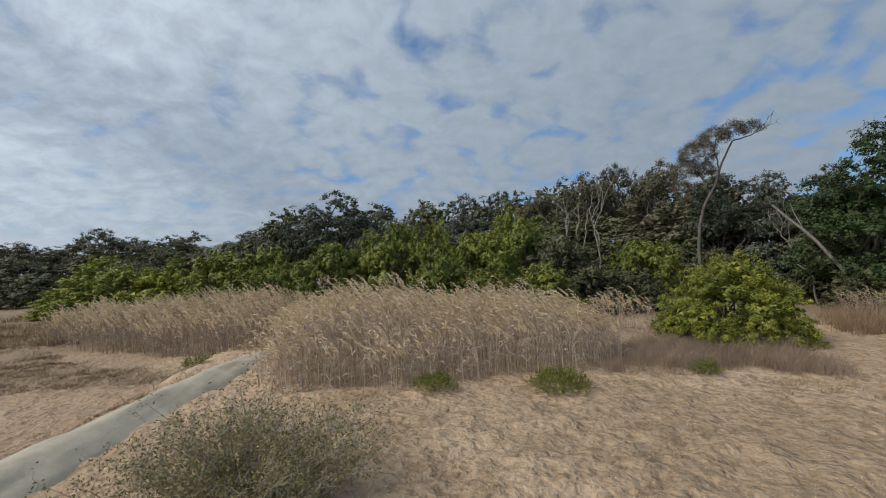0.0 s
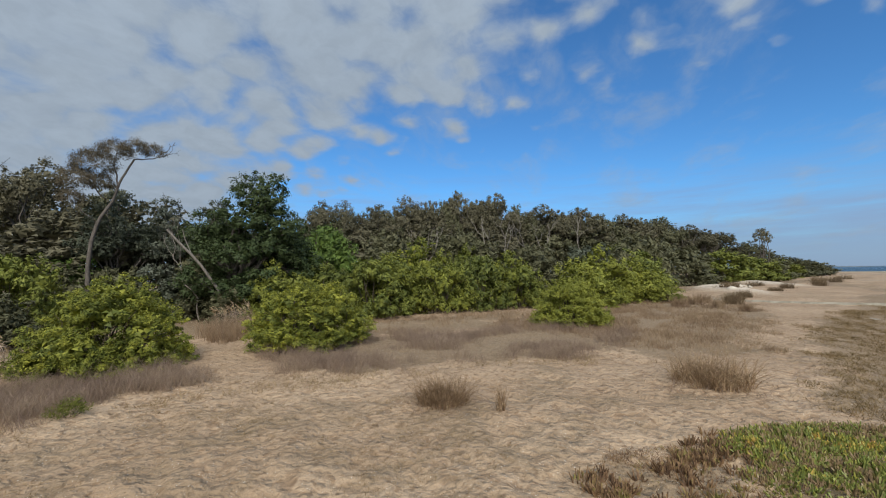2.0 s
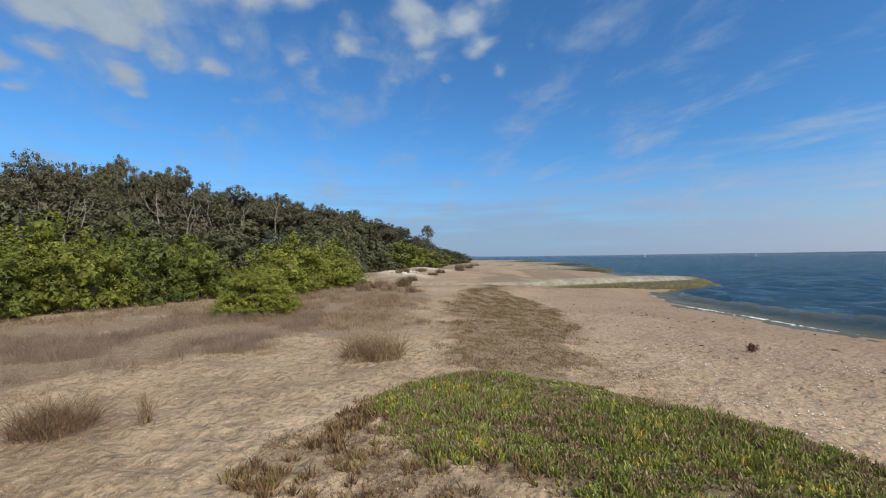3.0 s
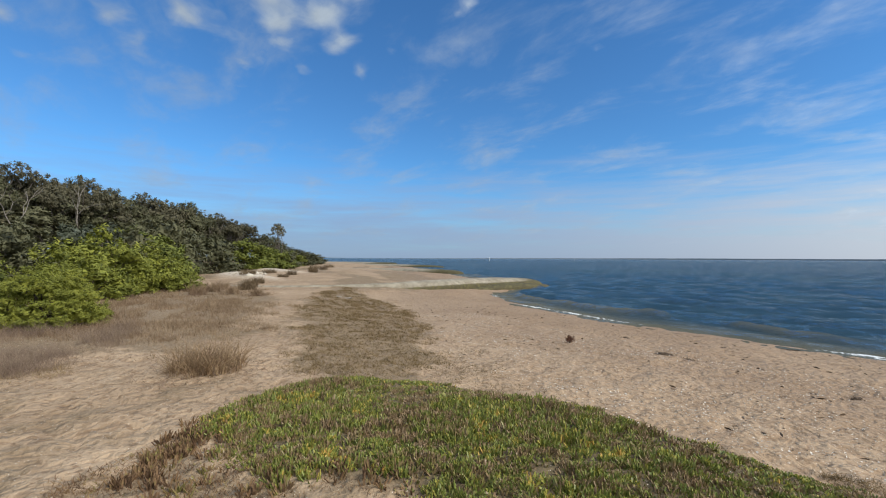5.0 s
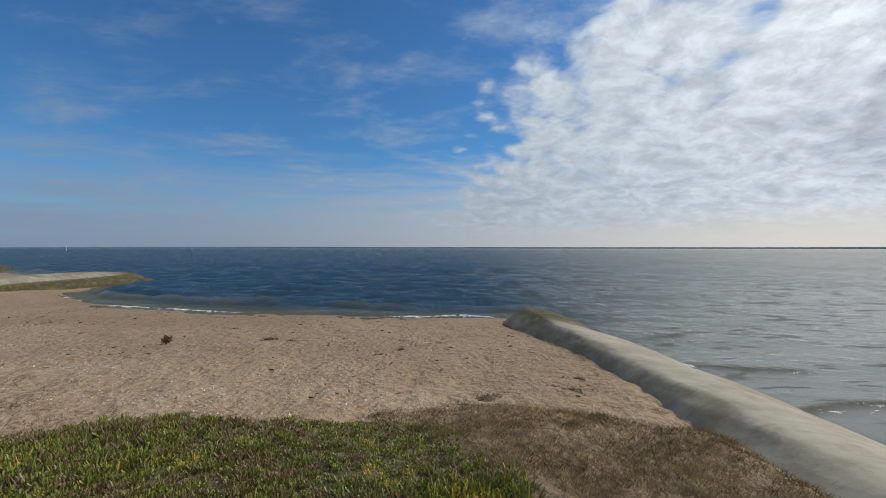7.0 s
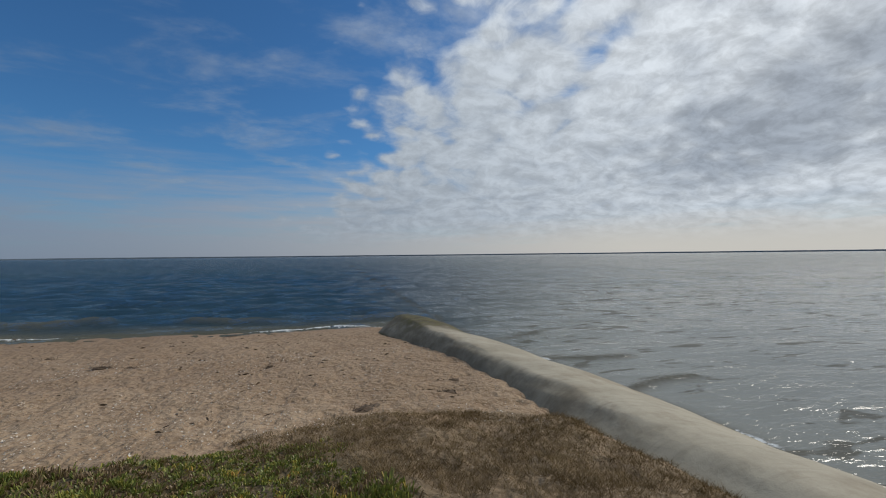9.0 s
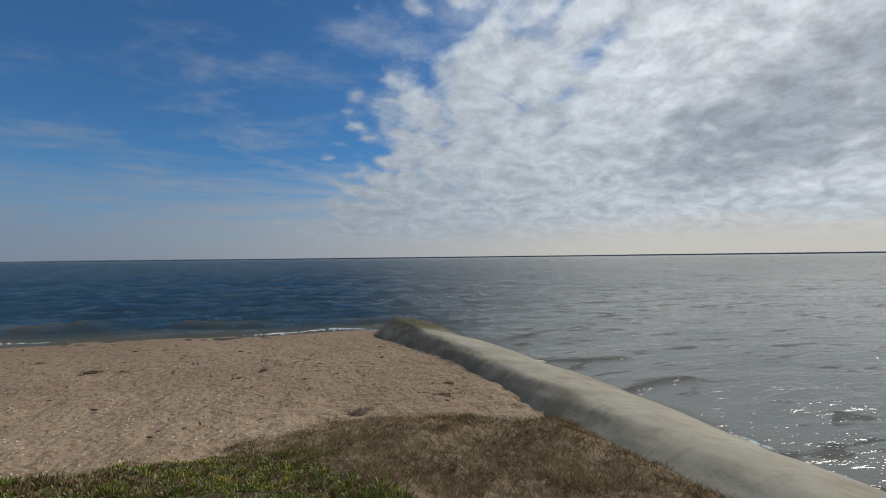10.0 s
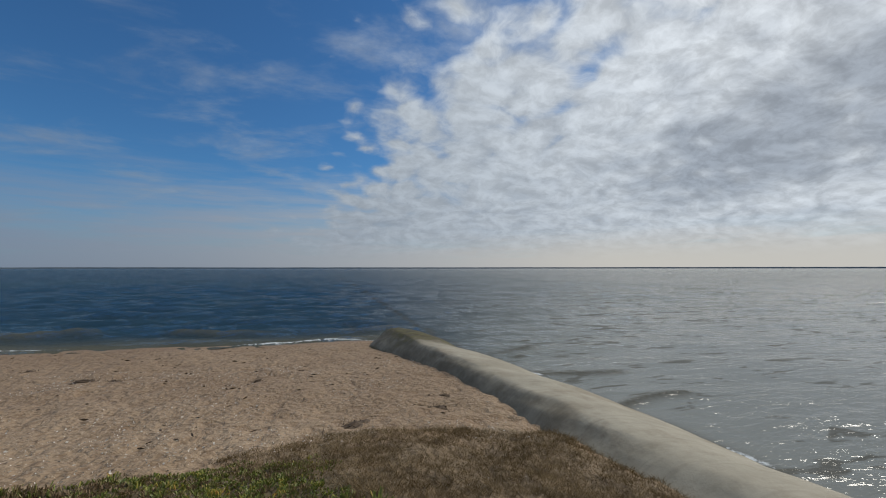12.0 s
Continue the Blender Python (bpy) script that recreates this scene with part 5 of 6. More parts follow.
def slender_tree():
    """A thin leaning tree with a sparse brown crown at the top."""
    ob = thing("slender_tree", "slender half-dead tree with a bare leaning trunk and sparse brown crown", "tree", where=pose(10.8, 18.5, 0.05, 0, 0, 0))
    limbs = [wander((0, 0, -0.2), (0.05, 0.0, 2.2), 0.10, 0.085, 5, 0.05), wander((0.05, 0.0, 2.2), (0.23, -0.17, 3.9), 0.085, 0.07, 4, 0.05),
             wander((0.23, -0.17, 3.9), (0.76, -0.5, 5.5), 0.07, 0.05, 5, 0.06), wander((0.76, -0.5, 5.5), (1.15, -0.8, 6.6), 0.05, 0.035, 4, 0.06)]
    fork((1.15, -0.8, 6.6), (0.8, -0.5, 0.25), 0.8, 0.03, 3, limbs, 0.40)
    fork((0.76, -0.5, 5.5), (-0.2, 0.1, 1.0), 0.75, 0.035, 3, limbs, 0.42)
    fork((0.5, -0.35, 4.8), (-0.8, 0.4, 1.0), 0.75, 0.035, 3, limbs, 0.42)
    fork((0.23, -0.17, 3.9), (-0.7, 0.4, 0.8), 0.6, 0.025, 2, limbs, 0.4)
    part("trunk", limb_mesh("trunk", limbs, 5), M_BARK, ob)
    lobes = [((0.15, 0.0, 6.2), 0.75), ((-0.25, 0.2, 5.5), 0.7), ((0.65, -0.35, 6.8), 0.6), ((1.2, -0.8, 7.0), 0.5), ((1.75, -1.1, 7.0), 0.38), ((0.35, -0.1, 5.5), 0.5), ((-0.45, 0.3, 4.8), 0.45)]
    part("crown", leaf_mesh("crown", crown_leaves(lobes, 330, 36, 0.30, 0.055, 0.026, 0)), M_SCRUBBY, ob)


slender_tree()
SNAGS = [((5.9, 17.5), ((-0.35, 0.05, 1.0), (-0.62, 0.1, 0.9), (0.12, 0, 1.0), (-0.2, 0.2, 1.0)), 2.15, 0.05, "bleached dead tree with bare twisted branches"),
         ((7.4, 18.6), ((-0.95, 0.3, 0.8),), 2.2, 0.055, "bleached trunk leaning through the scrub"),
         ((13.3, 15.6), ((-0.25, 0.3, 1.0),), 1.8, 0.035, "thin pale dead tree among dark foliage"),
         ((30.4, 6.6), ((0.30, -0.15, 1.0), (0.1, 0.3, 1.0)), 2.5, 0.08, "pale dead tree standing over the scrub"),
         ((29.0, 11.9), ((0.2, 0.2, 1.0), (-0.2, -0.2, 1.0)), 2.4, 0.06, "pale dead tree standing over the scrub"),
         ((36.4, 4.6), ((0.15, -0.1, 1.0), (-0.3, 0.2, 1.0)), 2.6, 0.07, "pale dead tree standing over the scrub"),
         ((43.5, 2.0), ((0.25, -0.2, 1.0),), 3.0, 0.08, "pale dead tree standing over the scrub")]
for (x, y), ways, size, radius, label in SNAGS:
    limbs = []
    for way in ways:
        fork((0, 0, -0.1), way, size * rng.uniform(0.85, 1.1), radius, 3, limbs, 0.36)
    dead_tree(label, limbs, pose(x, y, float(land(x, y)) + (0.6 if x > 28 else 0.0)))
LEANING = [wander((0, 0, -0.1), (-2.05, 1.7, 3.55), 0.068, 0.04, 8, 0.04), wander((-1.35, 1.1, 2.45), (-1.5, 1.6, 3.6), 0.025, 0.01, 4, 0.1)]
dead_tree("bare grey trunk leaning against dark foliage", LEANING, pose(13.3, 13.2, float(land(13.3, 13.2))), M_GREYWOOD)



def lone_tree():
    ob = thing("lone_tree", "lone umbrella-crowned tree on bare trunks at the end of the wood", "tree", where=pose(68.6, -22.2, 0.3))
    limbs, lobes = [], [((1.0, -0.6, 5.7), 0.85), ((-0.6, 0.5, 5.9), 0.9), ((0.3, 0.1, 6.2), 0.8), ((1.7, -1.1, 5.1), 0.55), ((-1.3, 0.9, 5.2), 0.6), ((0.2, -0.2, 5.2), 0.5)]
    for (cx, cy, cz), r in lobes:
        limbs.append(wander((0, 0, -0.2), (cx, cy, cz), 0.085, 0.025, 6, 0.1))
    part("trunk", limb_mesh("trunk", limbs, 5), M_BARK, ob)
    part("crown", leaf_mesh("crown", crown_leaves(lobes, 42, 22, 0.42, 0.14, 0.09, 8)), M_TEATREE, ob)


lone_tree()


# ---- reeds and grasses ----
def scatter(poly, density, seed, patch=None, edge=0.0, loose=0.0):
    """Random places inside a polygon, thinned out in patches; with the ground's height."""
    g = np.random.default_rng(seed)
    p = np.array(poly)
    lo, hi = p.min(0) - 0.3, p.max(0) + 0.3
    n = int(density * np.prod(hi - lo))
    x, y = g.uniform(lo[0], hi[0], n), g.uniform(lo[1], hi[1], n)
    d = inside(x, y, poly) + (fbm(x * 1.3, y * 1.3, seed + 3, 3) - 0.5) * (0.9 + 2.0 * loose)
    ok = (d > edge - 0.4 * loose + loose * np.abs(g.normal(0, 0.5, n))) & (inside(x, y, PATHWAY) < -0.05 + g.normal(0, 0.06, n))
    if patch:
        scale, level = patch
        ok &= fbm(x * scale, y * scale, seed, 3) + g.normal(0, 0.05, n) > level
    x, y = x[ok], y[ok]
    return np.stack([x, y, land(x, y) - 0.01], 1)


def build_reeds(poly, density, seed, tall):
    base = scatter(poly, density, seed)
    n = len(base)
    h = tall * (0.62 + 0.38 * smooth(inside(base[:, 0], base[:, 1], poly), -0.2, 1.3)) * rng.uniform(0.72, 1.12, n) * (0.66 + 0.6 * fbm(base[:, 0] * 0.9, base[:, 1] * 0.9, 3, 3)) * np.where(rng.uniform(size=n) < 0.12, 1.22, 1.0)
    stem = blade_ribbons(base, h, 0.013, rng.uniform(0.02, 0.2, n), 3, 1.5, (-0.07, 0.0))
    tops = stem[:, -1].mean(1)
    ribbons = [stem]
    for k in range(3):
        f = rng.uniform(0.2, 0.9, n)[:, None]
        c = base * (1 - f) + tops * f
        a = rng.uniform(0, 6.28, n)
        d = unit(np.stack([np.cos(a) - 0.45, np.sin(a), rng.uniform(0.1, 1.5, n)], 1))
        ribbons.append(leaf_ribbons(c, d, rng.uniform(0.16, 0.36, n), rng.uniform(0.009, 0.017, n), 0.35))
    single("reed_bed", strips("reed_bed", np.concatenate(ribbons)), M_REED, "dense bed of dry straw-coloured reeds", "reeds", "stuff")
    has = rng.uniform(size=n) < 0.46
    t, q = tops[has], []
    long = rng.uniform(0.7, 1.35, (len(t), 1))
    for k in range(11):
        f = k / 10
        c = t + (np.array([-0.14, 0.012, 0.0]) * f * f + np.array([0, 0, 0.27]) * (f - 0.20 * f * f - 0.1)) * long + rng.normal(size=t.shape) * 0.007
        d = unit(np.array([-0.45 - 0.6 * f, 0.05, 0.9 - 0.7 * f]) + rng.normal(size=t.shape) * 0.30)
        q.append(diamonds(c, d, 0.105 * (1.15 - 0.5 * f), 0.024))
    single("reed_plumes", leaf_mesh("reed_plumes", np.concatenate(q)), M_PLUME, "feathery pale seed plumes of the dry reeds", "reeds", "stuff")


build_reeds(REED_A, 100, 101, 1.0)
build_reeds([(3.5, 10.5), (4.7, 9.9), (5.2, 10.9), (4.2, 12.0)], 60, 103, 0.95)
build_reeds([(11.5, 12.6), (12.3, 11.8), (13.4, 12.7), (12.5, 13.9)], 60, 104, 0.85)
build_reeds(REED_B, 85, 102, 0.96)


def tufts(name, poly, density, per, seed, h, width, spread, lean, mat, label, patch=None, wind=(0.0, 0.0), loose=0.0):
    """Grass in small tufts over an area."""
    c = scatter(poly, density, seed, patch, loose=loose)
    n = len(c)
    base = np.repeat(c, per, 0)
    base[:, :2] += rng.normal(size=(n * per, 2)) * spread
    base[:, 2] = land(base[:, 0], base[:, 1]) - 0.01
    size = np.repeat(rng.uniform(0.6, 1.25, n) * (0.45 + 1.1 * fbm(c[:, 0] * 1.1, c[:, 1] * 1.1, seed + 9, 3)), per) * rng.uniform(0.55, 1.1, n * per)
    single(name, strips(name, blade_ribbons(base, h * size, width, lean * rng.uniform(0.4, 1.6, n * per), 2 if h < 0.2 else 3, 1.5, wind)), mat, label, "grass", "stuff")


tufts("dry_sedge", SEDGE_A, 60, 32, 201, 0.32, 0.0045, 0.09, 0.65, M_SEDGE, "soft purple-grey dry sedge round the bushes", (0.9, 0.36), loose=0.5)
tufts("dry_sedge", SEDGE_B, 52, 30, 202, 0.29, 0.0045, 0.10, 0.65, M_SEDGE, "soft purple-grey dry sedge beyond the open sand", (0.8, 0.44), loose=0.5)
tufts("dry_grass", SEDGE_C, 36, 15, 203, 0.18, 0.011, 0.12, 0.5, M_GOLD, "pinkish dry grass between the scrub and the beach", (0.6, 0.45))
tufts("dry_grass", SEDGE_D, 40, 14, 204, 0.50, 0.010, 0.08, 0.35, M_GOLD, "pale straw-coloured grass behind the path")
tufts("mat_grass", GREY, 88, 15, 205, 0.065, 0.011, 0.08, 0.9, M_MAT, "low brown mat of dry couch grass in small hummocks", (0.9, 0.22), loose=0.6)
tufts("brown_grass", BROWN, 290, 16, 206, 0.07, 0.0065, 0.045, 0.9, M_BROWN, "short brown dry grass on the bank above the beach", (1.6, 0.26))
tufts("mat_grass", TUBE_MAT, 120, 14, 211, 0.06, 0.007, 0.07, 0.9, M_TUSSOCK, "dark dry grass litter against the sand tube", (1.4, 0.42))
tufts("mat_grass", DARK_MAT, 90, 14, 207, 0.08, 0.008, 0.07, 0.9, M_TUSSOCK, "low dark mat of dry grass and litter beside the tube", (1.0, 0.36))
tufts("low_grass", WEST_GRASS, 13, 13, 215, 0.26, 0.012, 0.10, 0.5, M_BROWN, "dull brown grass between the reeds and the far scrub", (0.5, 0.36))
SPARSE = [(-2.6, 5.9), (2.5, 6.6), (4.6, 5.8), (6.4, 4.0), (5.0, 1.5), (3.0, 0.6), (0.5, 2.2), (-0.8, 4.0)]
tufts("sparse_grass", SPARSE, 190, 9, 208, 0.035, 0.005, 0.05, 1.0, M_MAT, "thin trodden brown grass on the sand", (0.9, 0.46), loose=0.5)
FRONT = [(2.6, 6.9), (5.9, 6.0), (6.9, 4.2), (8.2, 2.8), (9.4, 0.6), (8.8, 0.4), (7.5, 2.3), (6.1, 3.7), (5.2, 5.4), (2.9, 6.3)]
tufts("low_grass", FRONT, 45, 12, 212, 0.11, 0.007, 0.07, 0.7, M_BROWN, "low brown and olive grass along the foot of the sedge", (1.1, 0.44))
tufts("low_grass", OPEN_GRASS, 40, 13, 213, 0.12, 0.009, 0.10, 0.6, M_GOLD, "sparse pinkish dry grass beside the trodden track", (0.7, 0.43))
tufts("low_grass", SEDGE_E, 14, 14, 214, 0.22, 0.010, 0.10, 0.6, M_GOLD, "low dry grass along the foot of the scrub", (0.7, 0.45))
STRIP = [(3.6, -4.5), (5.4, -4.1), (7.2, -6.0), (6.6, -6.6), (4.6, -5.3), (1.6, -5.2), (1.5, -4.8)]
tufts("mat_grass", STRIP, 70, 12, 209, 0.05, 0.006, 0.06, 0.9, M_MAT, "thin edge of dry grass running out on to the beach", (1.0, 0.45))


M_DEADPIG = leaf_material("dead_pigface_leaves", [(0.10, 0.062, 0.038), (0.19, 0.115, 0.068), (0.30, 0.19, 0.10), (0.26, 0.235, 0.075)], 0.7, 0.2, 0.12, 2.2)
tufts("dead_pigface", FRINGE, 170, 12, 210, 0.05, 0.009, 0.045, 0.9, M_DEADPIG, "brown dead fringe of the succulent mat", (1.6, 0.33))


def build_carpet(poly, density, seed, mat, name, label):
    """Upright three-sided succulent leaves in spreading clusters."""
    c = scatter(poly, density, seed, loose=0.1)
    bare = fbm(c[:, 0] * 1.5 + 4, c[:, 1] * 1.5, 305, 3)
    c = c[bare + rng.normal(0, 0.06, len(c)) > 0.06]
    lush = smooth(fbm(c[:, 0] * 1.1 + 2, c[:, 1] * 1.1, 307, 3), 0.34, 0.64)
    per = 15
    n = len(c) * per
    b = np.repeat(c, per, 0)
    lush = np.repeat(lush, per)
    a, q = rng.uniform(0, 6.28, n), np.sqrt(rng.uniform(0, 1, n))
    reach = np.repeat(rng.uniform(0.040, 0.085, len(c)), per)
    off = np.stack([np.cos(a) * q, np.sin(a) * q], 1)
    b[:, :2] += off * reach[:, None]
    b[:, 2] = land(b[:, 0], b[:, 1]) - 0.008 + 0.018 * lush * (1 - q)
    d = unit(np.concatenate([off * (0.25 + 0.75 * rng.uniform(size=(n, 1))) + rng.normal(size=(n, 2)) * 0.22, np.ones((n, 1)) * (0.75 + 0.3 * lush[:, None])], 1))
    h = rng.uniform(0.026, 0.066, n) * (0.62 + 0.75 * lush)
    u = unit(np.cross(d, rng.normal(size=(n, 3))))
    v = np.cross(d, u)
    rings = []
    for f, rad in ((0.0, 0.0085), (1.0, 0.0052)):
        for k in range(3):
            g = 2.0944 * k
            rings.append(b + d * (h * f)[:, None] + (u * math.cos(g) + v * math.sin(g)) * rad)
    p = np.stack(rings, 1)
    i = (np.arange(n) * 6)[:, None]
    q = np.concatenate([np.concatenate([i + k, i + (k + 1) % 3, i + 3 + (k + 1) % 3, i + 3 + k], 1) for k in range(3)])
    single(name, grid_mesh(name, p.reshape(-1, 3), q, False), mat, label, "ground cover", "stuff")


build_carpet(CARPET, 225, 301, M_PIG, "pigface_carpet", "mat of green and yellowing pigface succulent leaves")
build_carpet(RIM, 120, 311, M_DEADPIG, "pigface_rim", "reddish-brown dying rim of the pigface mat")
build_carpet(FRINGE, 22, 312, M_DEADPIG, "pigface_runners", "thin scattered runners of half-dead pigface on sand")


tufts("dry_stalks", CARPET, 90, 8, 302, 0.05, 0.006, 0.05, 1.1, M_DEADPIG, "dead brown stalks and runners among the succulent leaves", (1.3, 0.44))


def grass_clump(where, radius, height, count, mat, label, lean=0.5, width=0.007, name="grass_clump"):
    x, y = where
    ob = thing(name, label, "grass clump", where=pose(x, y, float(land(x, y))))
    a, q = rng.uniform(0, 6.28, count), radius * np.sqrt(rng.uniform(0, 1, count)) * 0.55
    base = np.stack([np.cos(a) * q, np.sin(a) * q, np.full(count, -0.02)], 1)
    h = height * rng.uniform(0.5, 1.1, count)
    part("tussock", strips("tussock", blade_ribbons(base, h, width, lean * rng.uniform(0.2, 1.7, count), 4, 1.5)), mat, ob, kind="stuff")
    m = count // 3
    a, q = rng.uniform(0, 6.28, m), radius * np.sqrt(rng.uniform(0, 1, m))
    base = np.stack([np.cos(a) * q, np.sin(a) * q, np.full(m, -0.02)], 1)
    part("thatch", strips("thatch", blade_ribbons(base, height * 0.4 * rng.uniform(0.4, 1.1, m), width, 1.4, 4, 1.3)), M_SEDGE, ob, "collapsed grey dead blades", "stuff")
    return ob


grass_clump((5.65, 2.35), 0.62, 0.46, 900, M_CLUMP, "brown tussock with collapsed grey blades on open sand", 0.95, 0.008)
grass_clump((5.45, 1.5), 0.10, 0.38, 90, M_CLUMP, "small upright tuft of dry grass", 0.25)
grass_clump((7.75, -1.35), 1.0, 0.58, 1000, M_CLUMP, "brown and olive tussock standing on open sand", 0.85, 0.009)
for (x, y), r, h in (((11.0, -3.3), 0.45, 0.16), ((15.8, -5.6), 0.5, 0.2)):
    grass_clump((x, y), r, h, 260, M_GOLD, "low olive-brown tuft at the edge of the grass mat", 0.7)
for (x, y), r, h in (((22.7, -3.6), 0.7, 0.6), ((24.0, -4.5), 0.6, 0.65), ((22.2, -5.0), 0.5, 0.5), ((20.8, -5.7), 0.45, 0.35), ((25.4, -5.2), 0.6, 0.6)):
    grass_clump((x, y), r, h, 300, M_GOLD, "tall straw-coloured tussock below the scrub", 0.5, 0.018)
for (x, y), r, h in (((27.0, -7.0), 0.8, 0.55), ((29.5, -8.2), 0.7, 0.55), ((24.5, -6.2), 0.9, 0.5), ((43, -15.2), 0.9, 0.6), ((47.4, -19.2), 0.9, 0.6), ((53, -21.5), 1.1, 0.7), ((60, -26), 1.2, 0.7),
                     ((39, -13.0), 0.9, 0.4), ((74, -33), 2.0, 0.8), ((36, -9.2), 1.2, 0.5), ((48, -14.5), 1.4, 0.6), ((66, -27), 2.0, 0.8)):
    grass_clump((x, y), r, h, 260, M_TUSSOCK, "dark brown tussock on the far beach", 0.5, 0.025)


def low_tuft(where, radius, height, count, label):
    x, y = where
    ob = thing("low_tuft", label, "low plant", where=pose(x, y, float(land(x, y))))
    d = unit(rng.normal(size=(count, 3)) + np.array([0, 0, 0.6]))
    d[:, 2] = np.abs(d[:, 2])
    c = d * np.array([radius, radius, height]) * rng.uniform(0.2, 1, (count, 1)) ** 0.5
    part("foliage", strips("foliage", shoots(c, unit(d + np.array([0, 0, 1.2])), 9, 0.08, 0.045, 0.009)), M_TUFT, ob)
    limbs = [wander((0, 0, -0.03), tuple(v), 0.004, 0.002, 3, 0.1) for v in c[:14]]
    part("stem_mass", limb_mesh("stem_mass", limbs, 4), M_TWIG, ob)


low_tuft((1.4, 6.25), 0.42, 0.24, 420, "low green succulent tuft at the edge of the reeds")
low_tuft((-0.3, 6.35), 0.28, 0.16, 200, "small green tuft under the reeds")
low_tuft((-5.2, 9.2), 0.40, 0.2, 240, "low green tuft by the reed bed")
low_tuft((3.7, 6.75), 0.22, 0.18, 130, "small olive tuft at the edge of the sedge")


def salt_bush():
    """A twiggy bush with tiny leaves close by."""
    ob = thing("salt_bush", "twiggy grey-green bush with tiny leaves, by the sand tube", "bush", where=pose(-1.56, 3.55, float(land(-1.56, 3.55))))
    limbs, cs, ws = [], [], []
    for k in range(300):
        a, q = rng.uniform(0, 6.28), math.sqrt(rng.uniform(0.0, 1))
        stray = 1.28 if k % 8 == 0 else 1.0
        tip = Vector((math.cos(a) * q * 1.0, math.sin(a) * q * 0.8, (0.68 - 0.32 * q * q) * rng.uniform(0.55, 1.08))) * stray
        limb = wander((tip.x * 0.14, tip.y * 0.14, -0.03), tip, 0.0055, 0.0016, 6, 0.2)
        limbs.append(limb)
        for p, r in limb[2:]:
            for _ in range(3):
                w1 = unit(rng.normal(size=3) * 0.8 + np.array([tip.x * 0.5, tip.y * 0.5, 0.6]))
                cs.append(np.array(p) + rng.normal(size=3) * 0.012)
                ws.append(w1)
                limbs.append(wander(tuple(p), tuple(np.array(p) + w1 * rng.uniform(0.06, 0.13)), 0.0018, 0.0008, 2, 0.15))
    part("stem_mass", limb_mesh("stem_mass", limbs, 3), M_PALETWIG, ob)
    part("foliage", strips("foliage", shoots(np.array(cs), np.array(ws), 5, 0.13, 0.022, 0.011, 0.9)), M_SALT, ob)


salt_bush()


# ---- odds and ends on the beach ----
def beach_weed():
    ob = thing("beach_weed", "small red-brown plant growing alone on the sand", "plant", where=pose(6.3, -9.05, float(land(6.3, -9.05))))
    cs = np.stack([rng.normal(size=60) * 0.045, rng.normal(size=60) * 0.045, rng.uniform(0.0, 0.11, 60)], 1)
    part("foliage", strips("foliage", shoots(cs, unit(cs + np.array([0, 0, 0.2])), 8, 0.07, 0.04, 0.015)), M_WEED, ob)
    part("stem_mass", limb_mesh("stem_mass", [wander((0, 0, -0.03), tuple(c + np.array([0, 0, 0.05])), 0.005, 0.002, 3, 0.1) for c in cs[:12]], 4), M_TWIG, ob)


beach_weed()


def lump_mesh(name, size, rough, seed, rings=7, sides=12):
    """A low uneven heap."""
    g = np.random.default_rng(seed)
    verts, faces = [], []
    for i in range(rings + 1):
        f = i / rings
        for j in range(sides):
            a = 6.2832 * j / sides
            k = 1 + rough * (g.uniform() - 0.5) * (1 - 0.3 * f)
            rr = math.cos(f * math.pi / 2) * k
            verts.append((size[0] * rr * math.cos(a), size[1] * rr * math.sin(a), size[2] * math.sin(f * math.pi / 2) * (1 + rough * (g.uniform() - 0.5)) - 0.015))
    for i in range(rings):
        for j in range(sides):
            b = (j + 1) % sides
            faces.append((i * sides + j, i * sides + b, (i + 1) * sides + b, (i + 1) * sides + j))
    return grid_mesh(name, np.array(verts), np.array(faces))


for k, (x, y, a, b, h) in enumerate([(4.3, -9.75, 0.20, 0.10, 0.05), (3.9, -9.8, 0.16, 0.10, 0.03), (1.2, -9.1, 0.10, 0.05, 0.05), (6.1, -11.4, 0.14, 0.10, 0.03), (9.0, -15.2, 0.18, 0.07, 0.05),
                                     (-1.7, -6.4, 0.16, 0.08, 0.05), (-1.95, -7.0, 0.1, 0.06, 0.04), (-0.4, -6.0, 0.3, 0.1, 0.03)]):
    ob = thing("seaweed_heap", "dark heap of dried seaweed on the sand", "seaweed", "wrack on the beach", pose(x, y, float(land(x, y)), 0, 0, 31 * k))
    part("heap", lump_mesh("heap", (a, b, h), 0.9, k), M_SEAWEED, ob)
    n = 40
    base = np.stack([rng.normal(size=n) * a * 0.6, rng.normal(size=n) * b * 0.7, np.full(n, 0.0)], 1)
    part("loose_weed", strips("loose_weed", blade_ribbons(base, rng.uniform(0.03, 0.10, n), 0.010, 1.2, 4, 1.2)), M_SEAWEED, ob, kind="stuff")

g = np.random.default_rng(44)
n = 900
x, y = g.uniform(-2, 16, n), g.uniform(-15.5, -5.0, n)
s = inland(x, y)
ok = (s > 0.6) & (s < 9) & (inside(x, y, GREY) < -0.2) & (fbm(x * 0.7, y * 0.7, 47, 3) > 0.47)
x, y = x[ok], y[ok]
c = np.stack([x, y, land(x, y) + 0.006], 1)
a = g.uniform(0, 6.28, len(c))
d = np.stack([np.cos(a), np.sin(a), g.normal(0, 0.08, len(c))], 1)
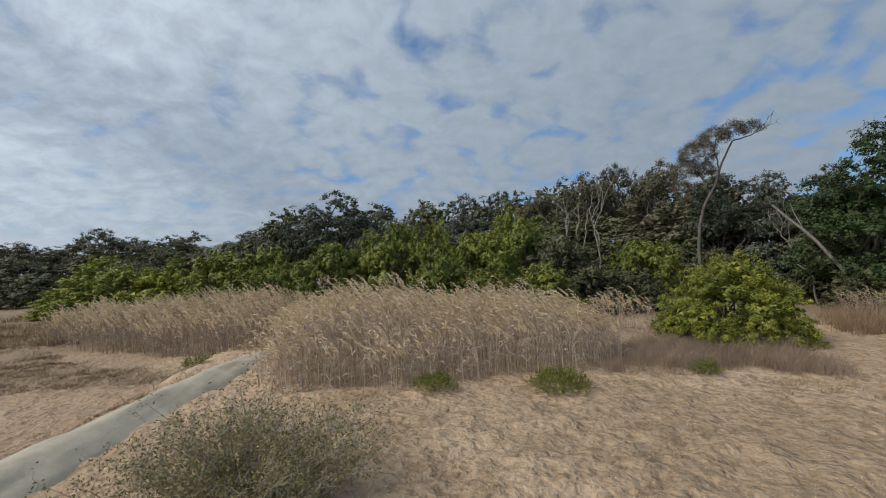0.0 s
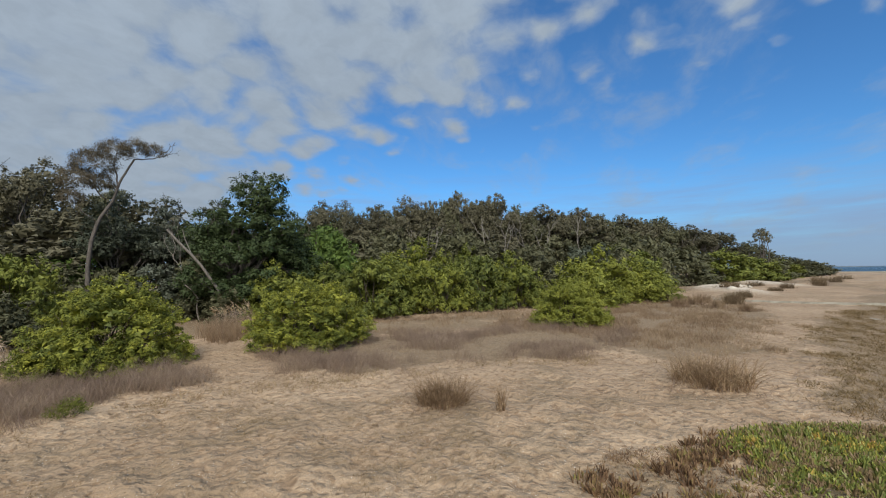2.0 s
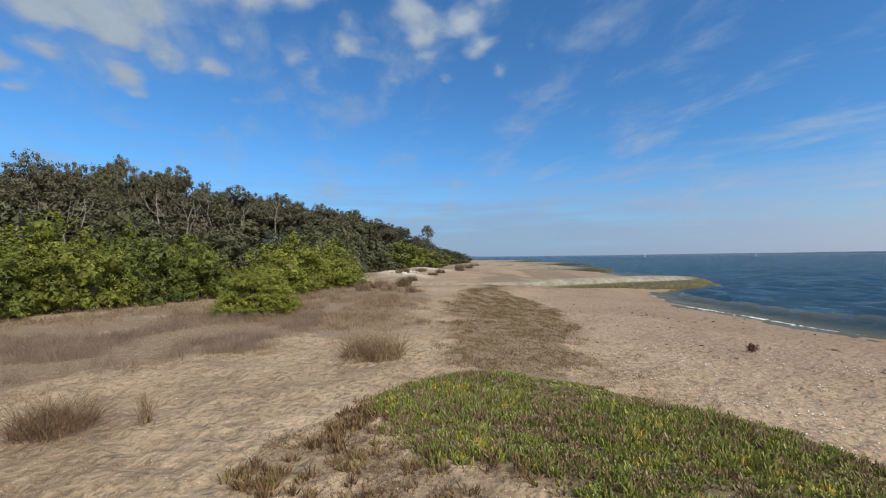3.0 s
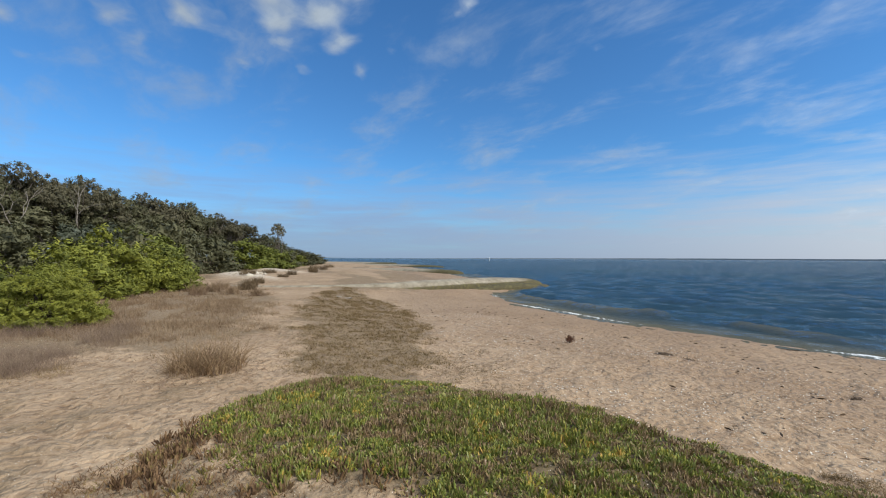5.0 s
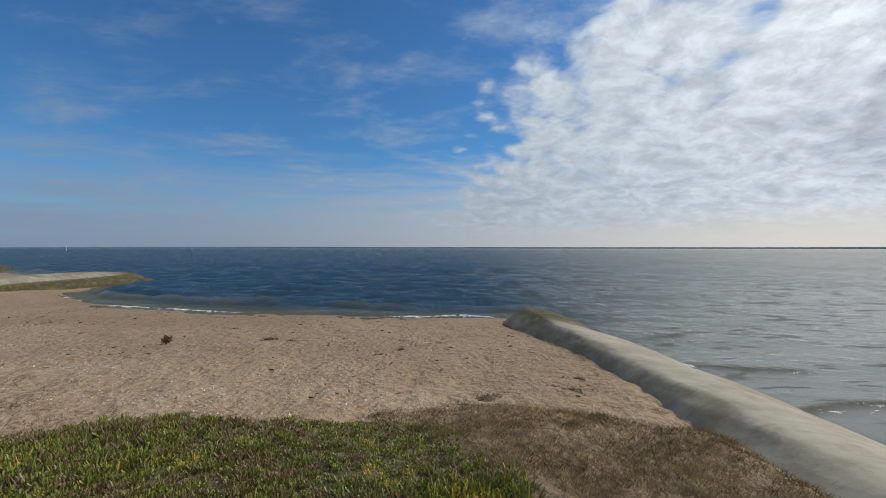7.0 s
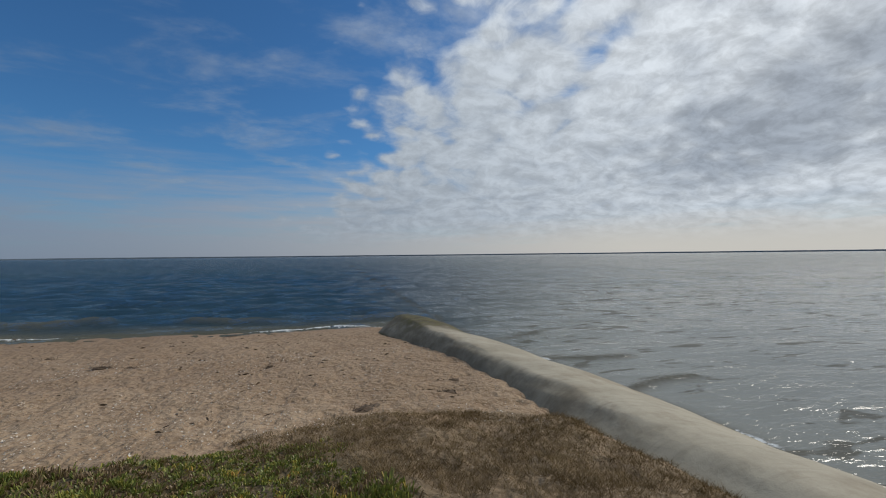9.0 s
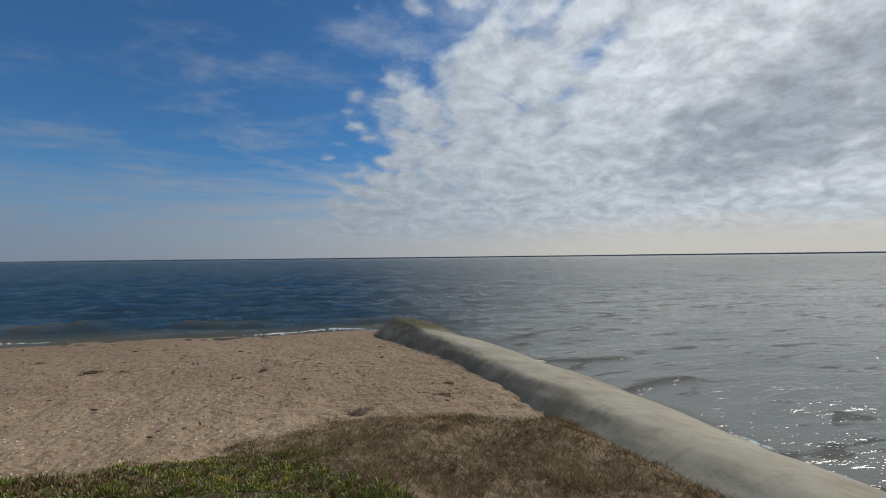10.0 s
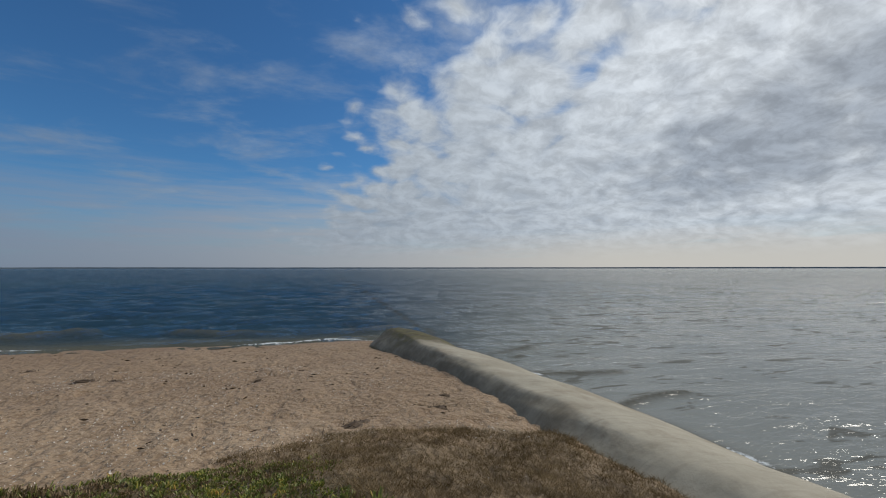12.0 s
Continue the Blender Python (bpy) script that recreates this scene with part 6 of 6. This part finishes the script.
single("wrack_bits", strips("wrack_bits", leaf_ribbons(c, d, g.uniform(0.03, 0.13, len(c)), g.uniform(0.012, 0.04, len(c)))), M_SEAWEED, "scattered scraps of dark seaweed and twigs", "wrack", "stuff")
n = 15000
x, y = g.uniform(-2.5, 13, n), g.uniform(-11.5, -4.4, n)
s = inland(x, y)
ok = (s > 3.8) & (s < 9.6) & (inside(x, y, GREY) < -0.3) & (fbm(x * 1.1, y * 1.1, 49, 3) + g.normal(0, 0.06, n) > 0.50)
x, y = x[ok], y[ok]
c = np.stack([x, y, land(x, y) + 0.004], 1)
a = g.uniform(0, 6.28, len(c))
d = np.stack([np.cos(a), np.sin(a), g.normal(0, 0.25, len(c))], 1)
single("shell_grit", leaf_mesh("shell_grit", diamonds(c, d, g.uniform(0.012, 0.035, len(c)), g.uniform(0.01, 0.024, len(c)))), M_SHELL, "broken white shells strewn over the sand", "shells", "stuff")

ob = thing("driftwood", "bleached driftwood branch lying on the dry grass", "driftwood", where=pose(18.6, -9.0, float(land(18.6, -9.0)), 0, 0, 35))
part("branch", limb_mesh("branch", [wander((-0.4, 0, 0.02), (0.4, 0, 0.06), 0.032, 0.018, 6, 0.1), wander((0.1, 0, 0.05), (0.3, 0.15, 0.12), 0.016, 0.008, 3, 0.1)], 7), M_DRIFT, ob)

g = random.Random(9)
for k in range(16):
    x, y = 38 + g.uniform(-5, 16), 0
    y = -9.5 - (x - 38) * 0.38 + g.uniform(-1.4, 1.0)
    r = g.uniform(0.12, 0.38)
    tagged(single("pale_rock", lump_mesh("pale_rock", (r, r * g.uniform(0.6, 1), r * g.uniform(0.5, 0.9)), 0.45, k + 60), M_ROCK, "pale rounded rock at the foot of the scrub", "rock", group="rocks below the scrub")).matrix_basis = pose(x, y, float(land(x, y)), 0, 0, g.uniform(0, 360))


def channel_marker(x, y, tall):
    ob = thing("channel_marker", "white marker post standing in the bay", "marker", where=pose(x, y, SEA))
    part("post", limb_mesh("post", [[((0, 0, -1.5), 0.16), ((0, 0, tall * 0.75), 0.14)]], 10), M_PAINT, ob)
    part("topmark", limb_mesh("topmark", [[((0, 0, tall * 0.7), 0.05), ((0, 0, tall * 0.75), 0.42), ((0, 0, tall * 0.95), 0.38), ((0, 0, tall), 0.05)]], 10), M_PAINT, ob)


channel_marker(300, -306, 3.4)
channel_marker(330, -500, 2.6)
